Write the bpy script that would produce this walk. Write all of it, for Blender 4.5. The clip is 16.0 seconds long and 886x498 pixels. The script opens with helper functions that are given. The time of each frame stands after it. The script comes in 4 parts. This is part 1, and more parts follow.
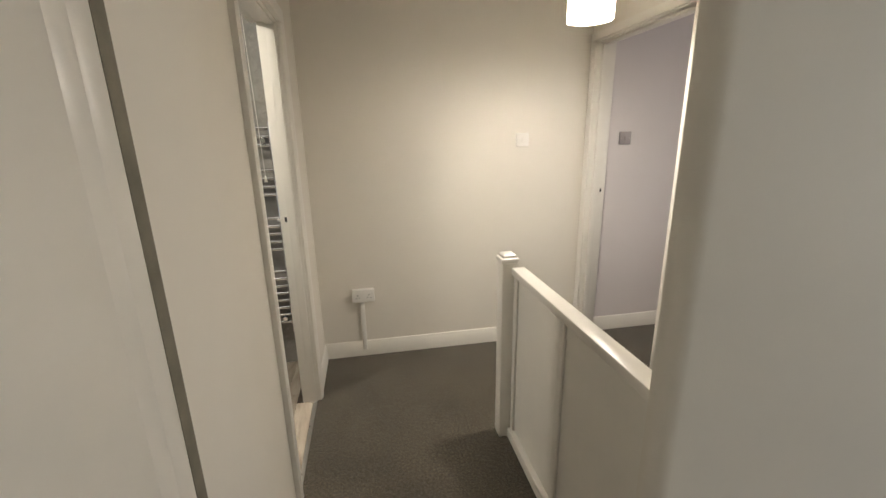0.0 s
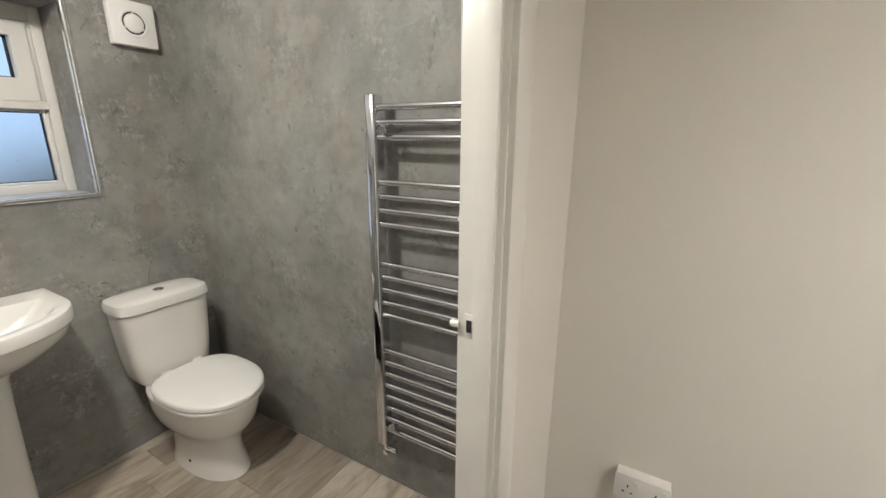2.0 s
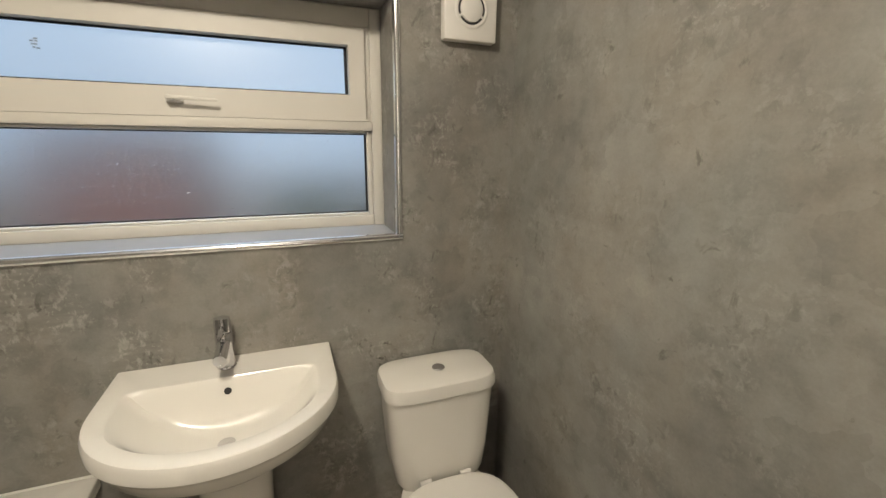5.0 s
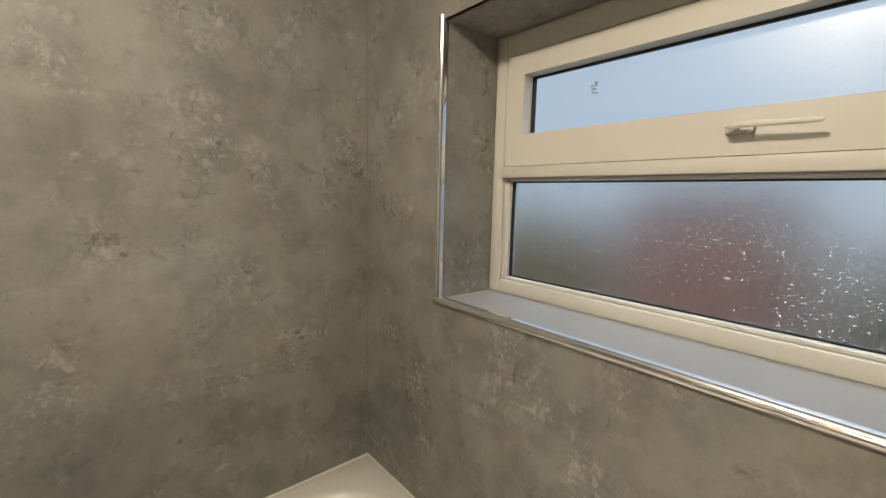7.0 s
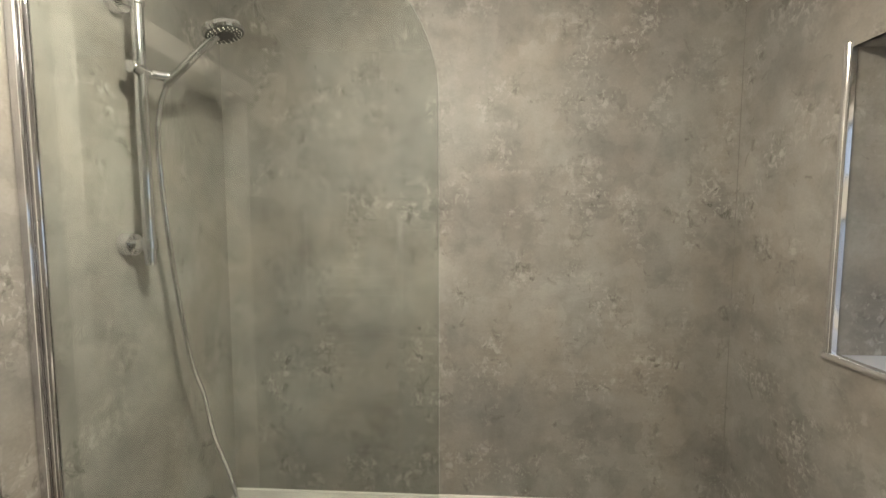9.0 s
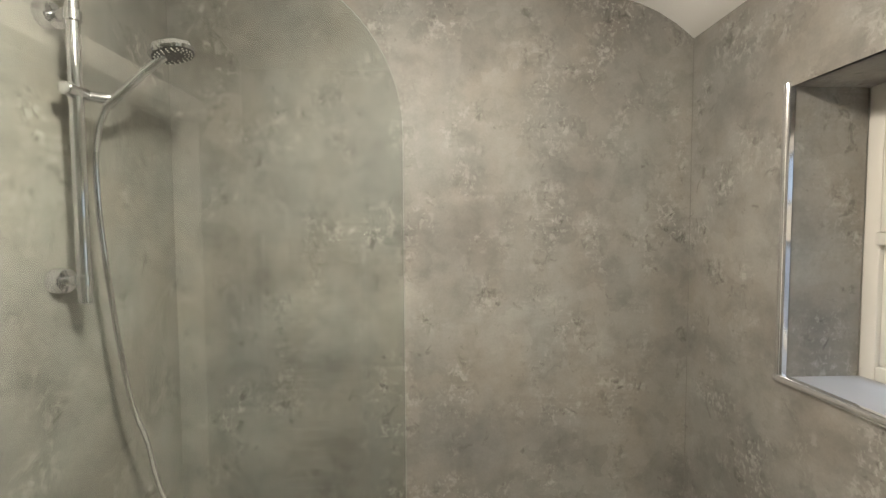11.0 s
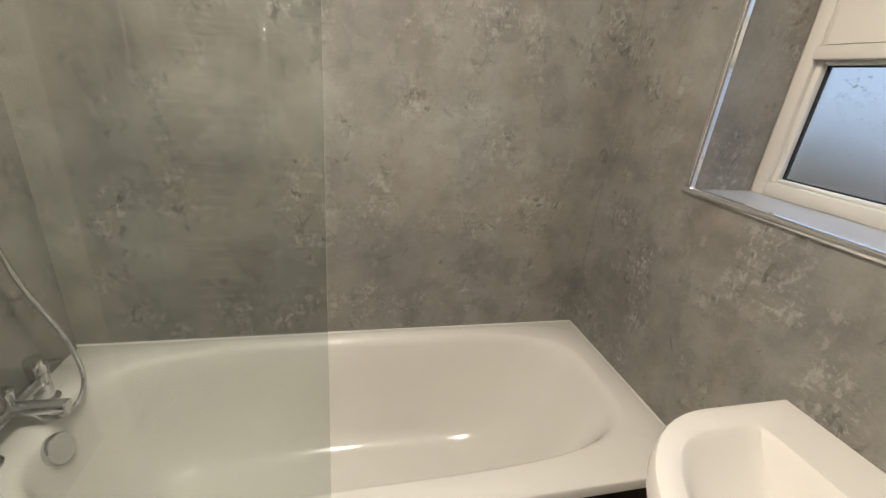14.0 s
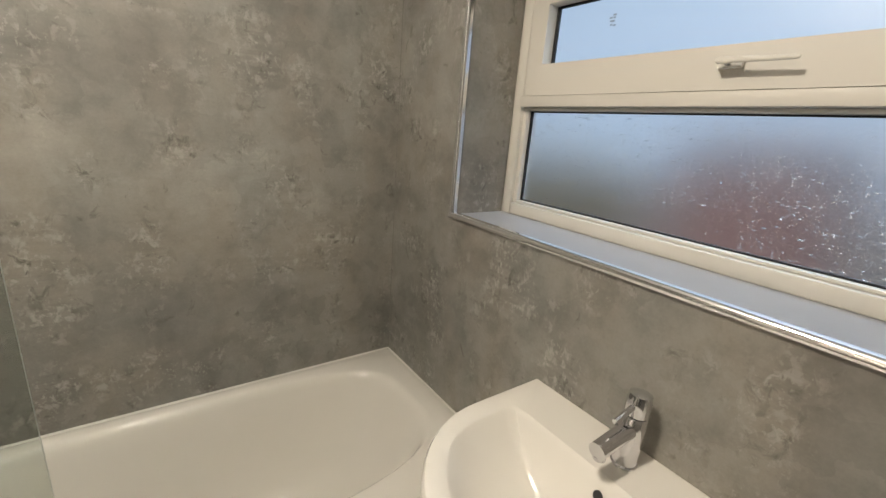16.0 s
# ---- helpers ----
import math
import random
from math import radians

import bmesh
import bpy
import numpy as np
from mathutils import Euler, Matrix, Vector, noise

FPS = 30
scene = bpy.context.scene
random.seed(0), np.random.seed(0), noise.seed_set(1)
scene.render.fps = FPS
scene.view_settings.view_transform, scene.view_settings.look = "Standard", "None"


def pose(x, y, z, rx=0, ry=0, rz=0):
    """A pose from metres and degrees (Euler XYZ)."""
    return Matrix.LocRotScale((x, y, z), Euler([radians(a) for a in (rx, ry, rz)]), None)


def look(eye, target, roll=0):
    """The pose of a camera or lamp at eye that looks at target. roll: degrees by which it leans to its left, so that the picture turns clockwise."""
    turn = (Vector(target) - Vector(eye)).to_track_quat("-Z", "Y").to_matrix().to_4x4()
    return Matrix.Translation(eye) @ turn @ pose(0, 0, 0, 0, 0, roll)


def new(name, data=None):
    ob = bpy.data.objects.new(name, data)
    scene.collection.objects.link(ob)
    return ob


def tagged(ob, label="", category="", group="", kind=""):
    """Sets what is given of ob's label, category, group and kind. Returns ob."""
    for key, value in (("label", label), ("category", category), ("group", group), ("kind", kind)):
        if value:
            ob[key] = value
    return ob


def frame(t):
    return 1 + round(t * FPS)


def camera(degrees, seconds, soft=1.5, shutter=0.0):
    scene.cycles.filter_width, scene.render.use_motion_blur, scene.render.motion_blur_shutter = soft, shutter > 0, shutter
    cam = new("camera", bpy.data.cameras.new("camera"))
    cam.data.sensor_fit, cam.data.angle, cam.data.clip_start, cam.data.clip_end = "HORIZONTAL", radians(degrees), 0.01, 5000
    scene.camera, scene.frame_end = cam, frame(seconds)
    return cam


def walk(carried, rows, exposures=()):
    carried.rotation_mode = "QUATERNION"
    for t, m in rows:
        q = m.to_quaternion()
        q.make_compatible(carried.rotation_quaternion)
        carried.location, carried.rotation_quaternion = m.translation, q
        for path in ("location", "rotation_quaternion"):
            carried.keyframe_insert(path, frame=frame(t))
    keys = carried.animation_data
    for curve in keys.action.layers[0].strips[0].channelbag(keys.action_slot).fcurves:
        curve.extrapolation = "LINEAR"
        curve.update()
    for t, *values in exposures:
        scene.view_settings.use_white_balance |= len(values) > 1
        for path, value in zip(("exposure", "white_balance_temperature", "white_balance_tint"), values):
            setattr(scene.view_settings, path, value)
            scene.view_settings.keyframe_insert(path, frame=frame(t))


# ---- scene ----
cam = camera(93.9, 16.0)
EXPOSURES = [(0.0, -0.1, 6500, 10), (0.5, -0.27, 6700, 10), (1.0, -0.28, 6400, 10), (1.5, -0.02, 6000, 10), (2.0, 0.12, 6000, 10), (2.5, -0.34, 6800, 10), (3.0, -0.38, 7000, 10), (5.5, -0.22, 6900, 10), (6.5, -0.38, 7000, 10),
             (7.0, -0.35, 7300, 10), (7.5, -0.2, 8000, 10), (8.0, 0.12, 7600, 10), (10.3, 0.1, 6500, 10), (11.0, 0.2, 6600, 10), (12.0, 0.1, 7000, 10), (13.5, 0.06, 6800, 12), (14.5, -0.05, 6600, 13), (16.0, -0.22, 6800, 11)]
PATH = [
    (0, (2.178, -0.677, 1.476), (2.521, 1.221, 0.945), -1.1),
    (0.5, (2.258, -0.229, 1.47), (2.695, 1.654, 0.957), -0.5),
    (1, (2.314, 0.182, 1.459), (2.507, 2.109, 0.958), -0.1),
    (1.5, (2.255, 0.543, 1.45), (1.908, 2.448, 0.949), 0.6),
    (2, (2.097, 0.826, 1.439), (1.13, 2.498, 0.921), 0.3),
    (2.5, (1.973, 1.006, 1.438), (0.514, 2.254, 0.879), 0.6),
    (3, (1.869, 1.110, 1.429), (0.208, 2.050, 0.838), 1.1),
    (3.2, (1.838, 1.109, 1.425), (0.159, 2.014, 0.831), 1.2),
    (5.5, (1.075, 1.287, 1.509), (-0.837, 1.742, 1.137), 0.5),
    (6, (0.869, 1.287, 1.502), (-1.09, 1.111, 1.137), 1.6),
    (6.5, (0.746, 1.218, 1.486), (-1.061, 0.404, 1.214), 1.5),
    (7, (0.708, 1.215, 1.49), (-0.584, -0.289, 1.23), 1.3),
    (7.5, (0.749, 1.293, 1.509), (0.094, -0.572, 1.205), 0.5),
    (8, (0.833, 1.371, 1.515), (0.707, -0.604, 1.225), -0.2),
    (10.3, (0.886, 1.4, 1.59), (1.044, -0.593, 1.59), 0.2),
    (10.5, (0.883, 1.393, 1.595), (0.975, -0.605, 1.588), 0.1),
    (11, (0.88, 1.368, 1.583), (0.812, -0.628, 1.49), -0.3),
    (11.5, (0.87, 1.343, 1.537), (0.704, -0.633, 1.282), -0.1),
    (12, (0.877, 1.319, 1.496), (0.654, -0.619, 1.053), 0.6),
    (12.5, (0.892, 1.299, 1.465), (0.631, -0.587, 0.853), 1.6),
    (13, (0.896, 1.286, 1.435), (0.595, -0.552, 0.706), 3.0),
    (13.5, (0.906, 1.277, 1.416), (0.535, -0.529, 0.64), 4.4),
    (14, (0.898, 1.28, 1.423), (0.427, -0.508, 0.662), 5.5),
    (14.5, (0.874, 1.296, 1.449), (0.274, -0.477, 0.743), 6.0),
    (15, (0.868, 1.31, 1.466), (0.106, -0.422, 0.818), 5.9),
    (15.5, (0.835, 1.329, 1.47), (-0.109, -0.33, 0.873), 5.3),
    (16, (0.756, 1.381, 1.454), (-0.372, -0.177, 0.905), 4.5),
]
walk(cam, [(t, look(eye, target, roll)) for t, eye, target, roll in PATH], EXPOSURES)

# ---- world, sun and lamps ----
world = bpy.data.worlds.new("sky")
scene.world = world
world.use_nodes = True
wn = world.node_tree
sky = wn.nodes.new("ShaderNodeTexSky")
sky.sky_type = "NISHITA"
sky.sun_disc = False
sky.sun_elevation = radians(48)
sky.sun_rotation = radians(76)
sky.dust_density = 4.0
sky.ozone_density = 1.2
wn.links.new(sky.outputs[0], wn.nodes["Background"].inputs[0])
wn.nodes["Background"].inputs[1].default_value = 0.15


def lamp(name, kind, m, energy, color, size):
    data = bpy.data.lights.new(name, kind)
    data.energy, data.color = energy, color
    if kind == "SUN":
        data.angle = size
    elif kind == "POINT":
        data.shadow_soft_size = size
    ob = new(name, data)
    ob.matrix_world = m
    return ob


CEIL = 2.355                                               # ceiling height
lamp("sun", "SUN", look((4, 1, 13.58), (0, 0, 9)), 1.0, (1, 0.95, 0.88), radians(15))
bulb = lamp("bathroom_bulb", "AREA", pose(0.96, 0.97, CEIL - 0.056), 13, (1, 0.925, 0.80), 0.05)
bulb.data.shape, bulb.data.size = "DISK", 0.13
lamp("bathroom_bulb_glow", "POINT", pose(0.96, 0.97, 2.252), 27, (1, 0.925, 0.80), 0.05)
# unseen bedroom lamp, added to brighten the walls where the walk starts
lamp("bedroom_fill_bulb", "POINT", pose(3.1, -1.9, 2.06), 18, (1, 0.93, 0.83), 0.06)
skylight = lamp("window_skylight", "AREA", look((-1.0, 0.986, 2.95), (0.45, 0.986, 1.1)), 34, (0.52, 0.73, 1.0), 0)
skylight.data.shape, skylight.data.size, skylight.data.size_y = "RECTANGLE", 1.8, 0.9
# fill light in an unseen window, added to brighten the open bedroom door
back = lamp("bedroom_fill_light", "AREA", look((5.14, -1.5, 1.45), (2.0, -1.0, 0.9)), 20, (0.97, 0.97, 0.93), 0)
back.data.shape, back.data.size, back.data.size_y = "RECTANGLE", 1.5, 1.2
# fill light added out of view to brighten the next room
side = lamp("room_fill_light", "AREA", look((5.12, 0.85, 1.5), (3.6, 1.2, 1.2)), 7, (1.0, 0.95, 0.92), 0)
side.data.shape, side.data.size, side.data.size_y = "RECTANGLE", 0.95, 1.05
lamp("landing_bulb", "POINT", pose(3.170, 1.150, 1.996), 70, (1, 0.915, 0.80), 0.065)

# ---- materials ----


def principled(name):
    m = bpy.data.materials.new(name)
    m.use_nodes = True
    nt = m.node_tree
    return m, nt, nt.nodes["Principled BSDF"]


def node(nt, kind, **values):
    n = nt.nodes.new(kind)
    for key, value in values.items():
        n.inputs[key].default_value = value
    return n


def coords(nt, scale=(1, 1, 1)):
    c = nt.nodes.new("ShaderNodeTexCoord")
    mp = nt.nodes.new("ShaderNodeMapping")
    mp.inputs["Scale"].default_value = scale
    nt.links.new(c.outputs["Object"], mp.inputs[0])
    return mp.outputs[0]


def noise_at(nt, co, scale, detail=4.0, rough=0.55, distort=0.0):
    n = node(nt, "ShaderNodeTexNoise", Scale=scale, Detail=detail, Roughness=rough, Distortion=distort)
    nt.links.new(co, n.inputs["Vector"])
    return n.outputs[0]


def ramp(nt, value, stops):
    r = nt.nodes.new("ShaderNodeValToRGB")
    while len(r.color_ramp.elements) < len(stops):
        r.color_ramp.elements.new(0.5)
    for e, (p, c) in zip(r.color_ramp.elements, stops):
        e.position, e.color = p, (*c, 1)
    nt.links.new(value, r.inputs[0])
    return r.outputs[0]


def mixed(nt, kind, fac, a, b):
    m = nt.nodes.new("ShaderNodeMix")
    m.data_type, m.blend_type = "RGBA", kind
    for socket, v in ((m.inputs["Factor"], fac), (m.inputs["A"], a), (m.inputs["B"], b)):
        if isinstance(v, (int, float)):
            socket.default_value = v
        elif isinstance(v, tuple):
            socket.default_value = (*v, 1)
        else:
            nt.links.new(v, socket)
    return m.outputs["Result"]


def bumped(nt, bsdf, height, strength, distance):
    b = node(nt, "ShaderNodeBump", Strength=strength, Distance=distance)
    nt.links.new(height, b.inputs["Height"])
    nt.links.new(b.outputs[0], bsdf.inputs["Normal"])


def painted(name, color, rough=0.6, scale=2.0, vary=0.05, grain=180.0, relief=0.12, coat=0.0):
    m, nt, b = principled(name)
    co = coords(nt)
    low = tuple(c * (1 - vary) for c in color)
    nt.links.new(ramp(nt, noise_at(nt, co, scale, 5), [(0.3, low), (0.7, color)]), b.inputs["Base Color"])
    b.inputs["Roughness"].default_value = rough
    b.inputs["Coat Weight"].default_value = coat
    b.inputs["Coat Roughness"].default_value = 0.08
    bumped(nt, b, noise_at(nt, co, grain, 3), relief, 0.002)
    return m


def concrete_panel(name, flakes):
    """A printed wall panel; flakes: how strongly the ragged clumps show."""
    m, nt, b = principled(name)
    co = coords(nt)
    broad = noise_at(nt, co, 2.1, 6, 0.58, 0.4)
    base = ramp(nt, broad, [(0.30, (0.166, 0.158, 0.145)), (0.44, (0.213, 0.203, 0.186)), (0.57, (0.253, 0.241, 0.220)), (0.72, (0.305, 0.292, 0.268))])
    # slow drift between a warm and a cool grey
    drift = ramp(nt, noise_at(nt, coords(nt, (1, 1, 0.7)), 3.6, 4, 0.6), [(0.36, (0.97, 1.0, 1.02)), (0.50, (1, 1, 1)), (0.64, (1.03, 0.995, 0.96))])
    blot = ramp(nt, noise_at(nt, co, 10, 7, 0.62), [(0.34, (0.80, 0.80, 0.80)), (0.49, (1, 1, 1)), (0.66, (1.12, 1.12, 1.12))])
    c0 = mixed(nt, "MULTIPLY", 0.85, mixed(nt, "MULTIPLY", 1.0, base, drift), blot)
    # ragged flakes and pits gather in loose flower-like clumps
    tall = coords(nt, (1, 1, 0.78))
    bent = mixed(nt, "MIX", 0.018, tall, noise_rgb(nt, tall, 30))
    chips = noise_at(nt, bent, 46, 5, 0.62, 0.35)
    fine = noise_at(nt, bent, 90, 3, 0.6, 0.2)
    clump = ramp(nt, noise_at(nt, co, 5.4, 3, 0.55), [(0.47, (0.0, 0.0, 0.0)), (0.57, (0.5 * flakes,) * 3), (0.68, (flakes,) * 3)])
    pale = ramp(nt, chips, [(0.53, (0, 0, 0)), (0.62, (0.85, 0.85, 0.85))])
    dots = ramp(nt, fine, [(0.60, (0, 0, 0)), (0.64, (0.7, 0.7, 0.7))])
    pits = ramp(nt, noise_at(nt, bent, 30, 5, 0.62, 0.6), [(0.35, (0.9, 0.9, 0.9)), (0.43, (0, 0, 0))])
    c1 = mixed(nt, "MIX", mixed(nt, "MULTIPLY", 1.0, mixed(nt, "LIGHTEN", 1.0, pale, dots), clump), c0, (0.385, 0.368, 0.337))
    c2 = mixed(nt, "MIX", mixed(nt, "MULTIPLY", 1.0, pits, clump), c1, (0.098, 0.090, 0.080))
    # lone pinholes and smudges away from the clumps
    smudge = ramp(nt, noise_at(nt, tall, 17, 5, 0.65, 0.8), [(0.29, (0.75, 0.75, 0.75)), (0.37, (0, 0, 0))])
    c2 = mixed(nt, "MIX", smudge, c2, (0.122, 0.113, 0.100))
    # squared trowel patches and faint horizontal drag marks
    cell = nt.nodes.new("ShaderNodeTexVoronoi")
    cell.distance = "CHEBYCHEV"
    cell.inputs["Scale"].default_value = 11
    nt.links.new(mixed(nt, "MIX", 0.10, co, noise_rgb(nt, co, 14)), cell.inputs["Vector"])
    patch = ramp(nt, cell.outputs["Color"], [(0.15, (0.88, 0.88, 0.88)), (0.45, (1, 1, 1)), (0.85, (1.10, 1.10, 1.10))])
    c3 = mixed(nt, "MULTIPLY", 0.6, c2, patch)
    drag = ramp(nt, noise_at(nt, coords(nt, (4, 4, 62)), 1.0, 3, 0.6), [(0.40, (0.90, 0.90, 0.90)), (0.62, (1.07, 1.07, 1.07))])
    speck = ramp(nt, noise_at(nt, co, 140, 4, 0.7), [(0.35, (0.94, 0.94, 0.94)), (0.65, (1.05, 1.05, 1.05))])
    c4 = mixed(nt, "MULTIPLY", 0.8, mixed(nt, "MULTIPLY", clump, c3, drag), speck)
    nt.links.new(c4, b.inputs["Base Color"])
    r = node(nt, "ShaderNodeMapRange", **{"To Min": 0.48, "To Max": 0.64})
    nt.links.new(broad, r.inputs["Value"])
    nt.links.new(r.outputs[0], b.inputs["Roughness"])
    b.inputs["Specular IOR Level"].default_value = 0.4
    bumped(nt, b, chips, 0.06, 0.001)
    return m


def noise_rgb(nt, co, scale):
    n = node(nt, "ShaderNodeTexNoise", Scale=scale, Detail=3.0)
    nt.links.new(co, n.inputs["Vector"])
    return n.outputs["Color"]


def carpet_material():
    m, nt, b = principled("carpet_pile")
    co = coords(nt)
    tuft = noise_at(nt, co, 95, 7, 0.8)
    c = ramp(nt, tuft, [(0.36, (0.022, 0.018, 0.012)), (0.52, (0.076, 0.062, 0.043)), (0.66, (0.205, 0.172, 0.127))])
    worn = ramp(nt, noise_at(nt, co, 3.5, 4), [(0.35, (0.8, 0.8, 0.8)), (0.65, (1.15, 1.15, 1.15))])
    nt.links.new(mixed(nt, "MULTIPLY", 1.0, c, worn), b.inputs["Base Color"])
    b.inputs["Roughness"].default_value = 0.95
    b.inputs["Specular IOR Level"].default_value = 0.1
    b.inputs["Sheen Weight"].default_value = 0.25
    bumped(nt, b, tuft, 0.9, 0.008)
    return m


def plank_material():
    m, nt, b = principled("wood_effect_vinyl")
    co = coords(nt, (7, 1.3, 1))
    info = nt.nodes.new("ShaderNodeObjectInfo")
    add = nt.nodes.new("ShaderNodeVectorMath")
    spread = nt.nodes.new("ShaderNodeVectorMath")
    spread.operation = "SCALE"
    spread.inputs["Scale"].default_value = 37
    comb = nt.nodes.new("ShaderNodeCombineXYZ")
    for i in (0, 1):
        nt.links.new(info.outputs["Random"], comb.inputs[i])
    nt.links.new(comb.outputs[0], spread.inputs[0])
    nt.links.new(co, add.inputs[0])
    nt.links.new(spread.outputs[0], add.inputs[1])
    g = noise_at(nt, add.outputs[0], 2.6, 6, 0.58, 0.9)
    c = ramp(nt, g, [(0.26, (0.19, 0.15, 0.112)), (0.45, (0.37, 0.315, 0.25)), (0.6, (0.46, 0.405, 0.335)), (0.78, (0.31, 0.255, 0.20))])
    tone = ramp(nt, info.outputs["Random"], [(0.0, (0.70, 0.68, 0.66)), (0.5, (0.95, 0.94, 0.92)), (1.0, (1.28, 1.27, 1.25))])
    nt.links.new(mixed(nt, "MULTIPLY", 1.0, c, tone), b.inputs["Base Color"])
    b.inputs["Roughness"].default_value = 0.5
    bumped(nt, b, g, 0.15, 0.002)
    return m


def metal(name, color, rough):
    m, nt, b = principled(name)
    b.inputs["Base Color"].default_value = (*color, 1)
    b.inputs["Metallic"].default_value = 1
    r = node(nt, "ShaderNodeMapRange", **{"To Min": rough * 0.8, "To Max": rough * 1.6})
    nt.links.new(noise_at(nt, coords(nt), 30, 4), r.inputs["Value"])
    nt.links.new(r.outputs[0], b.inputs["Roughness"])
    return m


def glass(name, color, rough, relief=0.0):
    m, nt, b = principled(name)
    b.inputs["Base Color"].default_value = (*color, 1)
    b.inputs["Roughness"].default_value = rough
    b.inputs["IOR"].default_value = 1.45
    b.inputs["Transmission Weight"].default_value = 1
    if relief:
        bumped(nt, b, noise_at(nt, coords(nt), 160, 3), relief, 0.001)
    return m


def ceramic(name, color):
    m, nt, b = principled(name)
    co = coords(nt)
    nt.links.new(ramp(nt, noise_at(nt, co, 3, 3), [(0.3, tuple(c * 0.97 for c in color)), (0.7, color)]), b.inputs["Base Color"])
    r = node(nt, "ShaderNodeMapRange", **{"To Min": 0.08, "To Max": 0.2})
    nt.links.new(noise_at(nt, co, 12, 4), r.inputs["Value"])
    nt.links.new(r.outputs[0], b.inputs["Roughness"])
    return m


def lit(name, color, strength):
    m, nt, b = principled(name)
    b.inputs["Base Color"].default_value = (0.04, 0.04, 0.04, 1)
    b.inputs["Emission Color"].default_value = (*color, 1)
    b.inputs["Emission Strength"].default_value = strength
    return m


def fabric(name, color):
    m, nt, b = principled(name)
    b.inputs["Base Color"].default_value = (*color, 1)
    b.inputs["Roughness"].default_value = 0.9
    t = node(nt, "ShaderNodeBsdfTranslucent", Color=(*color, 1))
    mix = node(nt, "ShaderNodeMixShader", Fac=0.85)
    nt.links.new(b.outputs[0], mix.inputs[1])
    nt.links.new(t.outputs[0], mix.inputs[2])
    nt.links.new(mix.outputs[0], nt.nodes["Material Output"].inputs[0])
    bumped(nt, b, noise_at(nt, coords(nt), 300, 2), 0.2, 0.001)
    return m


CONCRETE = concrete_panel("concrete_effect_panel", 1.0)
SMOOTH_CONCRETE = concrete_panel("smooth_concrete_effect_panel", 0.5)
WALL_PAINT = painted("cream_wall_paint", (0.74, 0.70, 0.63), 0.62, 1.6, 0.05, 240, 0.15)
GREY_PAINT = painted("pale_grey_wall_paint", (0.70, 0.655, 0.645), 0.7, 1.6, 0.04, 240, 0.12)
CEILING_PAINT = painted("white_ceiling_paint", (0.80, 0.79, 0.77), 0.75, 1.5, 0.03, 200, 0.1)
GLOSS_WHITE = painted("white_gloss_paint", (0.76, 0.73, 0.67), 0.30, 5, 0.06, 42, 0.22)
UPVC = painted("white_upvc", (0.66, 0.635, 0.58), 0.46, 4, 0.03, 300, 0.02)
PLASTIC = painted("white_plastic", (0.78, 0.76, 0.72), 0.35, 8, 0.03, 300, 0.02)
GREY_PLASTIC = painted("grey_plastic", (0.34, 0.31, 0.31), 0.4, 8, 0.05, 300, 0.02)
SILL_WHITE = painted("grey_sill_panel", (0.34, 0.345, 0.36), 0.32, 6, 0.12, 200, 0.03)
CARPET = carpet_material()
PLANK = plank_material()
CHROME = metal("chrome", (0.70, 0.70, 0.72), 0.045)
TRIM_CHROME = metal("polished_trim", (0.90, 0.90, 0.92), 0.10)
DARK_SEAL = painted("dark_grey_sealant", (0.22, 0.208, 0.19), 0.6, 20, 0.2)
DULL_CHROME = metal("brushed_metal", (0.62, 0.61, 0.60), 0.25)
WHITE_CERAMIC = ceramic("white_ceramic", (0.76, 0.735, 0.685))
ACRYLIC = ceramic("white_acrylic", (0.72, 0.70, 0.655))
CLEAR_GLASS = glass("clear_glass", (0.80, 0.85, 0.82), 0.0)
GLASS_EDGE = painted("ground_glass_edge", (0.46, 0.50, 0.46), 0.35, 20, 0.1)
SKY_GLOW = lit("pale_overcast_sky", (0.50, 0.72, 1.0), 0.92)
FROSTED = glass("obscured_glass", (0.98, 0.985, 1.0), 0.31, 0.3)
WATER = glass("water_drop", (1, 1, 1), 0.0)
RUBBER = painted("black_rubber", (0.012, 0.012, 0.014), 0.6, 20, 0.2)
DARK = painted("dark_plastic", (0.03, 0.03, 0.032), 0.5, 20, 0.2)
TIMBER = painted("rough_timber", (0.06, 0.035, 0.022), 0.85, 14, 0.5, 80, 0.5)
DUST = painted("dusty_subfloor", (0.10, 0.075, 0.058), 0.95, 9, 0.6, 60, 0.6)
CORD = painted("white_cord", (0.7, 0.68, 0.63), 0.8, 30, 0.1)
# brown that paints the shadow line beside the bedroom door frame
SHADOW_PAINT = painted("brown_shadow_paint", (0.20, 0.18, 0.135), 0.8, 14, 0.3, 80, 0.3)
SHADE = fabric("lamp_shade_fabric", (0.54, 0.505, 0.43))
DOME = lit("lit_lamp_dome", (1, 0.85, 0.65), 6.0)
BRICK = painted("red_brick", (0.25, 0.135, 0.125), 0.9, 3, 0.3, 40, 0.4)
ROOF = painted("dark_roof_tile", (0.13, 0.10, 0.11), 0.85, 3, 0.3, 30, 0.4)
OLIVE_LEAF = painted("olive_leaf", (0.25, 0.21, 0.05), 0.7, 6, 0.5, 40, 0.3)
LEAF = painted("shrub_leaf", (0.06, 0.11, 0.038), 0.7, 6, 0.6, 40, 0.3)
GRASS = painted("wet_garden_paving", (0.26, 0.265, 0.25), 0.9, 1.5, 0.5, 30, 0.5)

# ---- mesh helpers ----
ORIGIN = {}


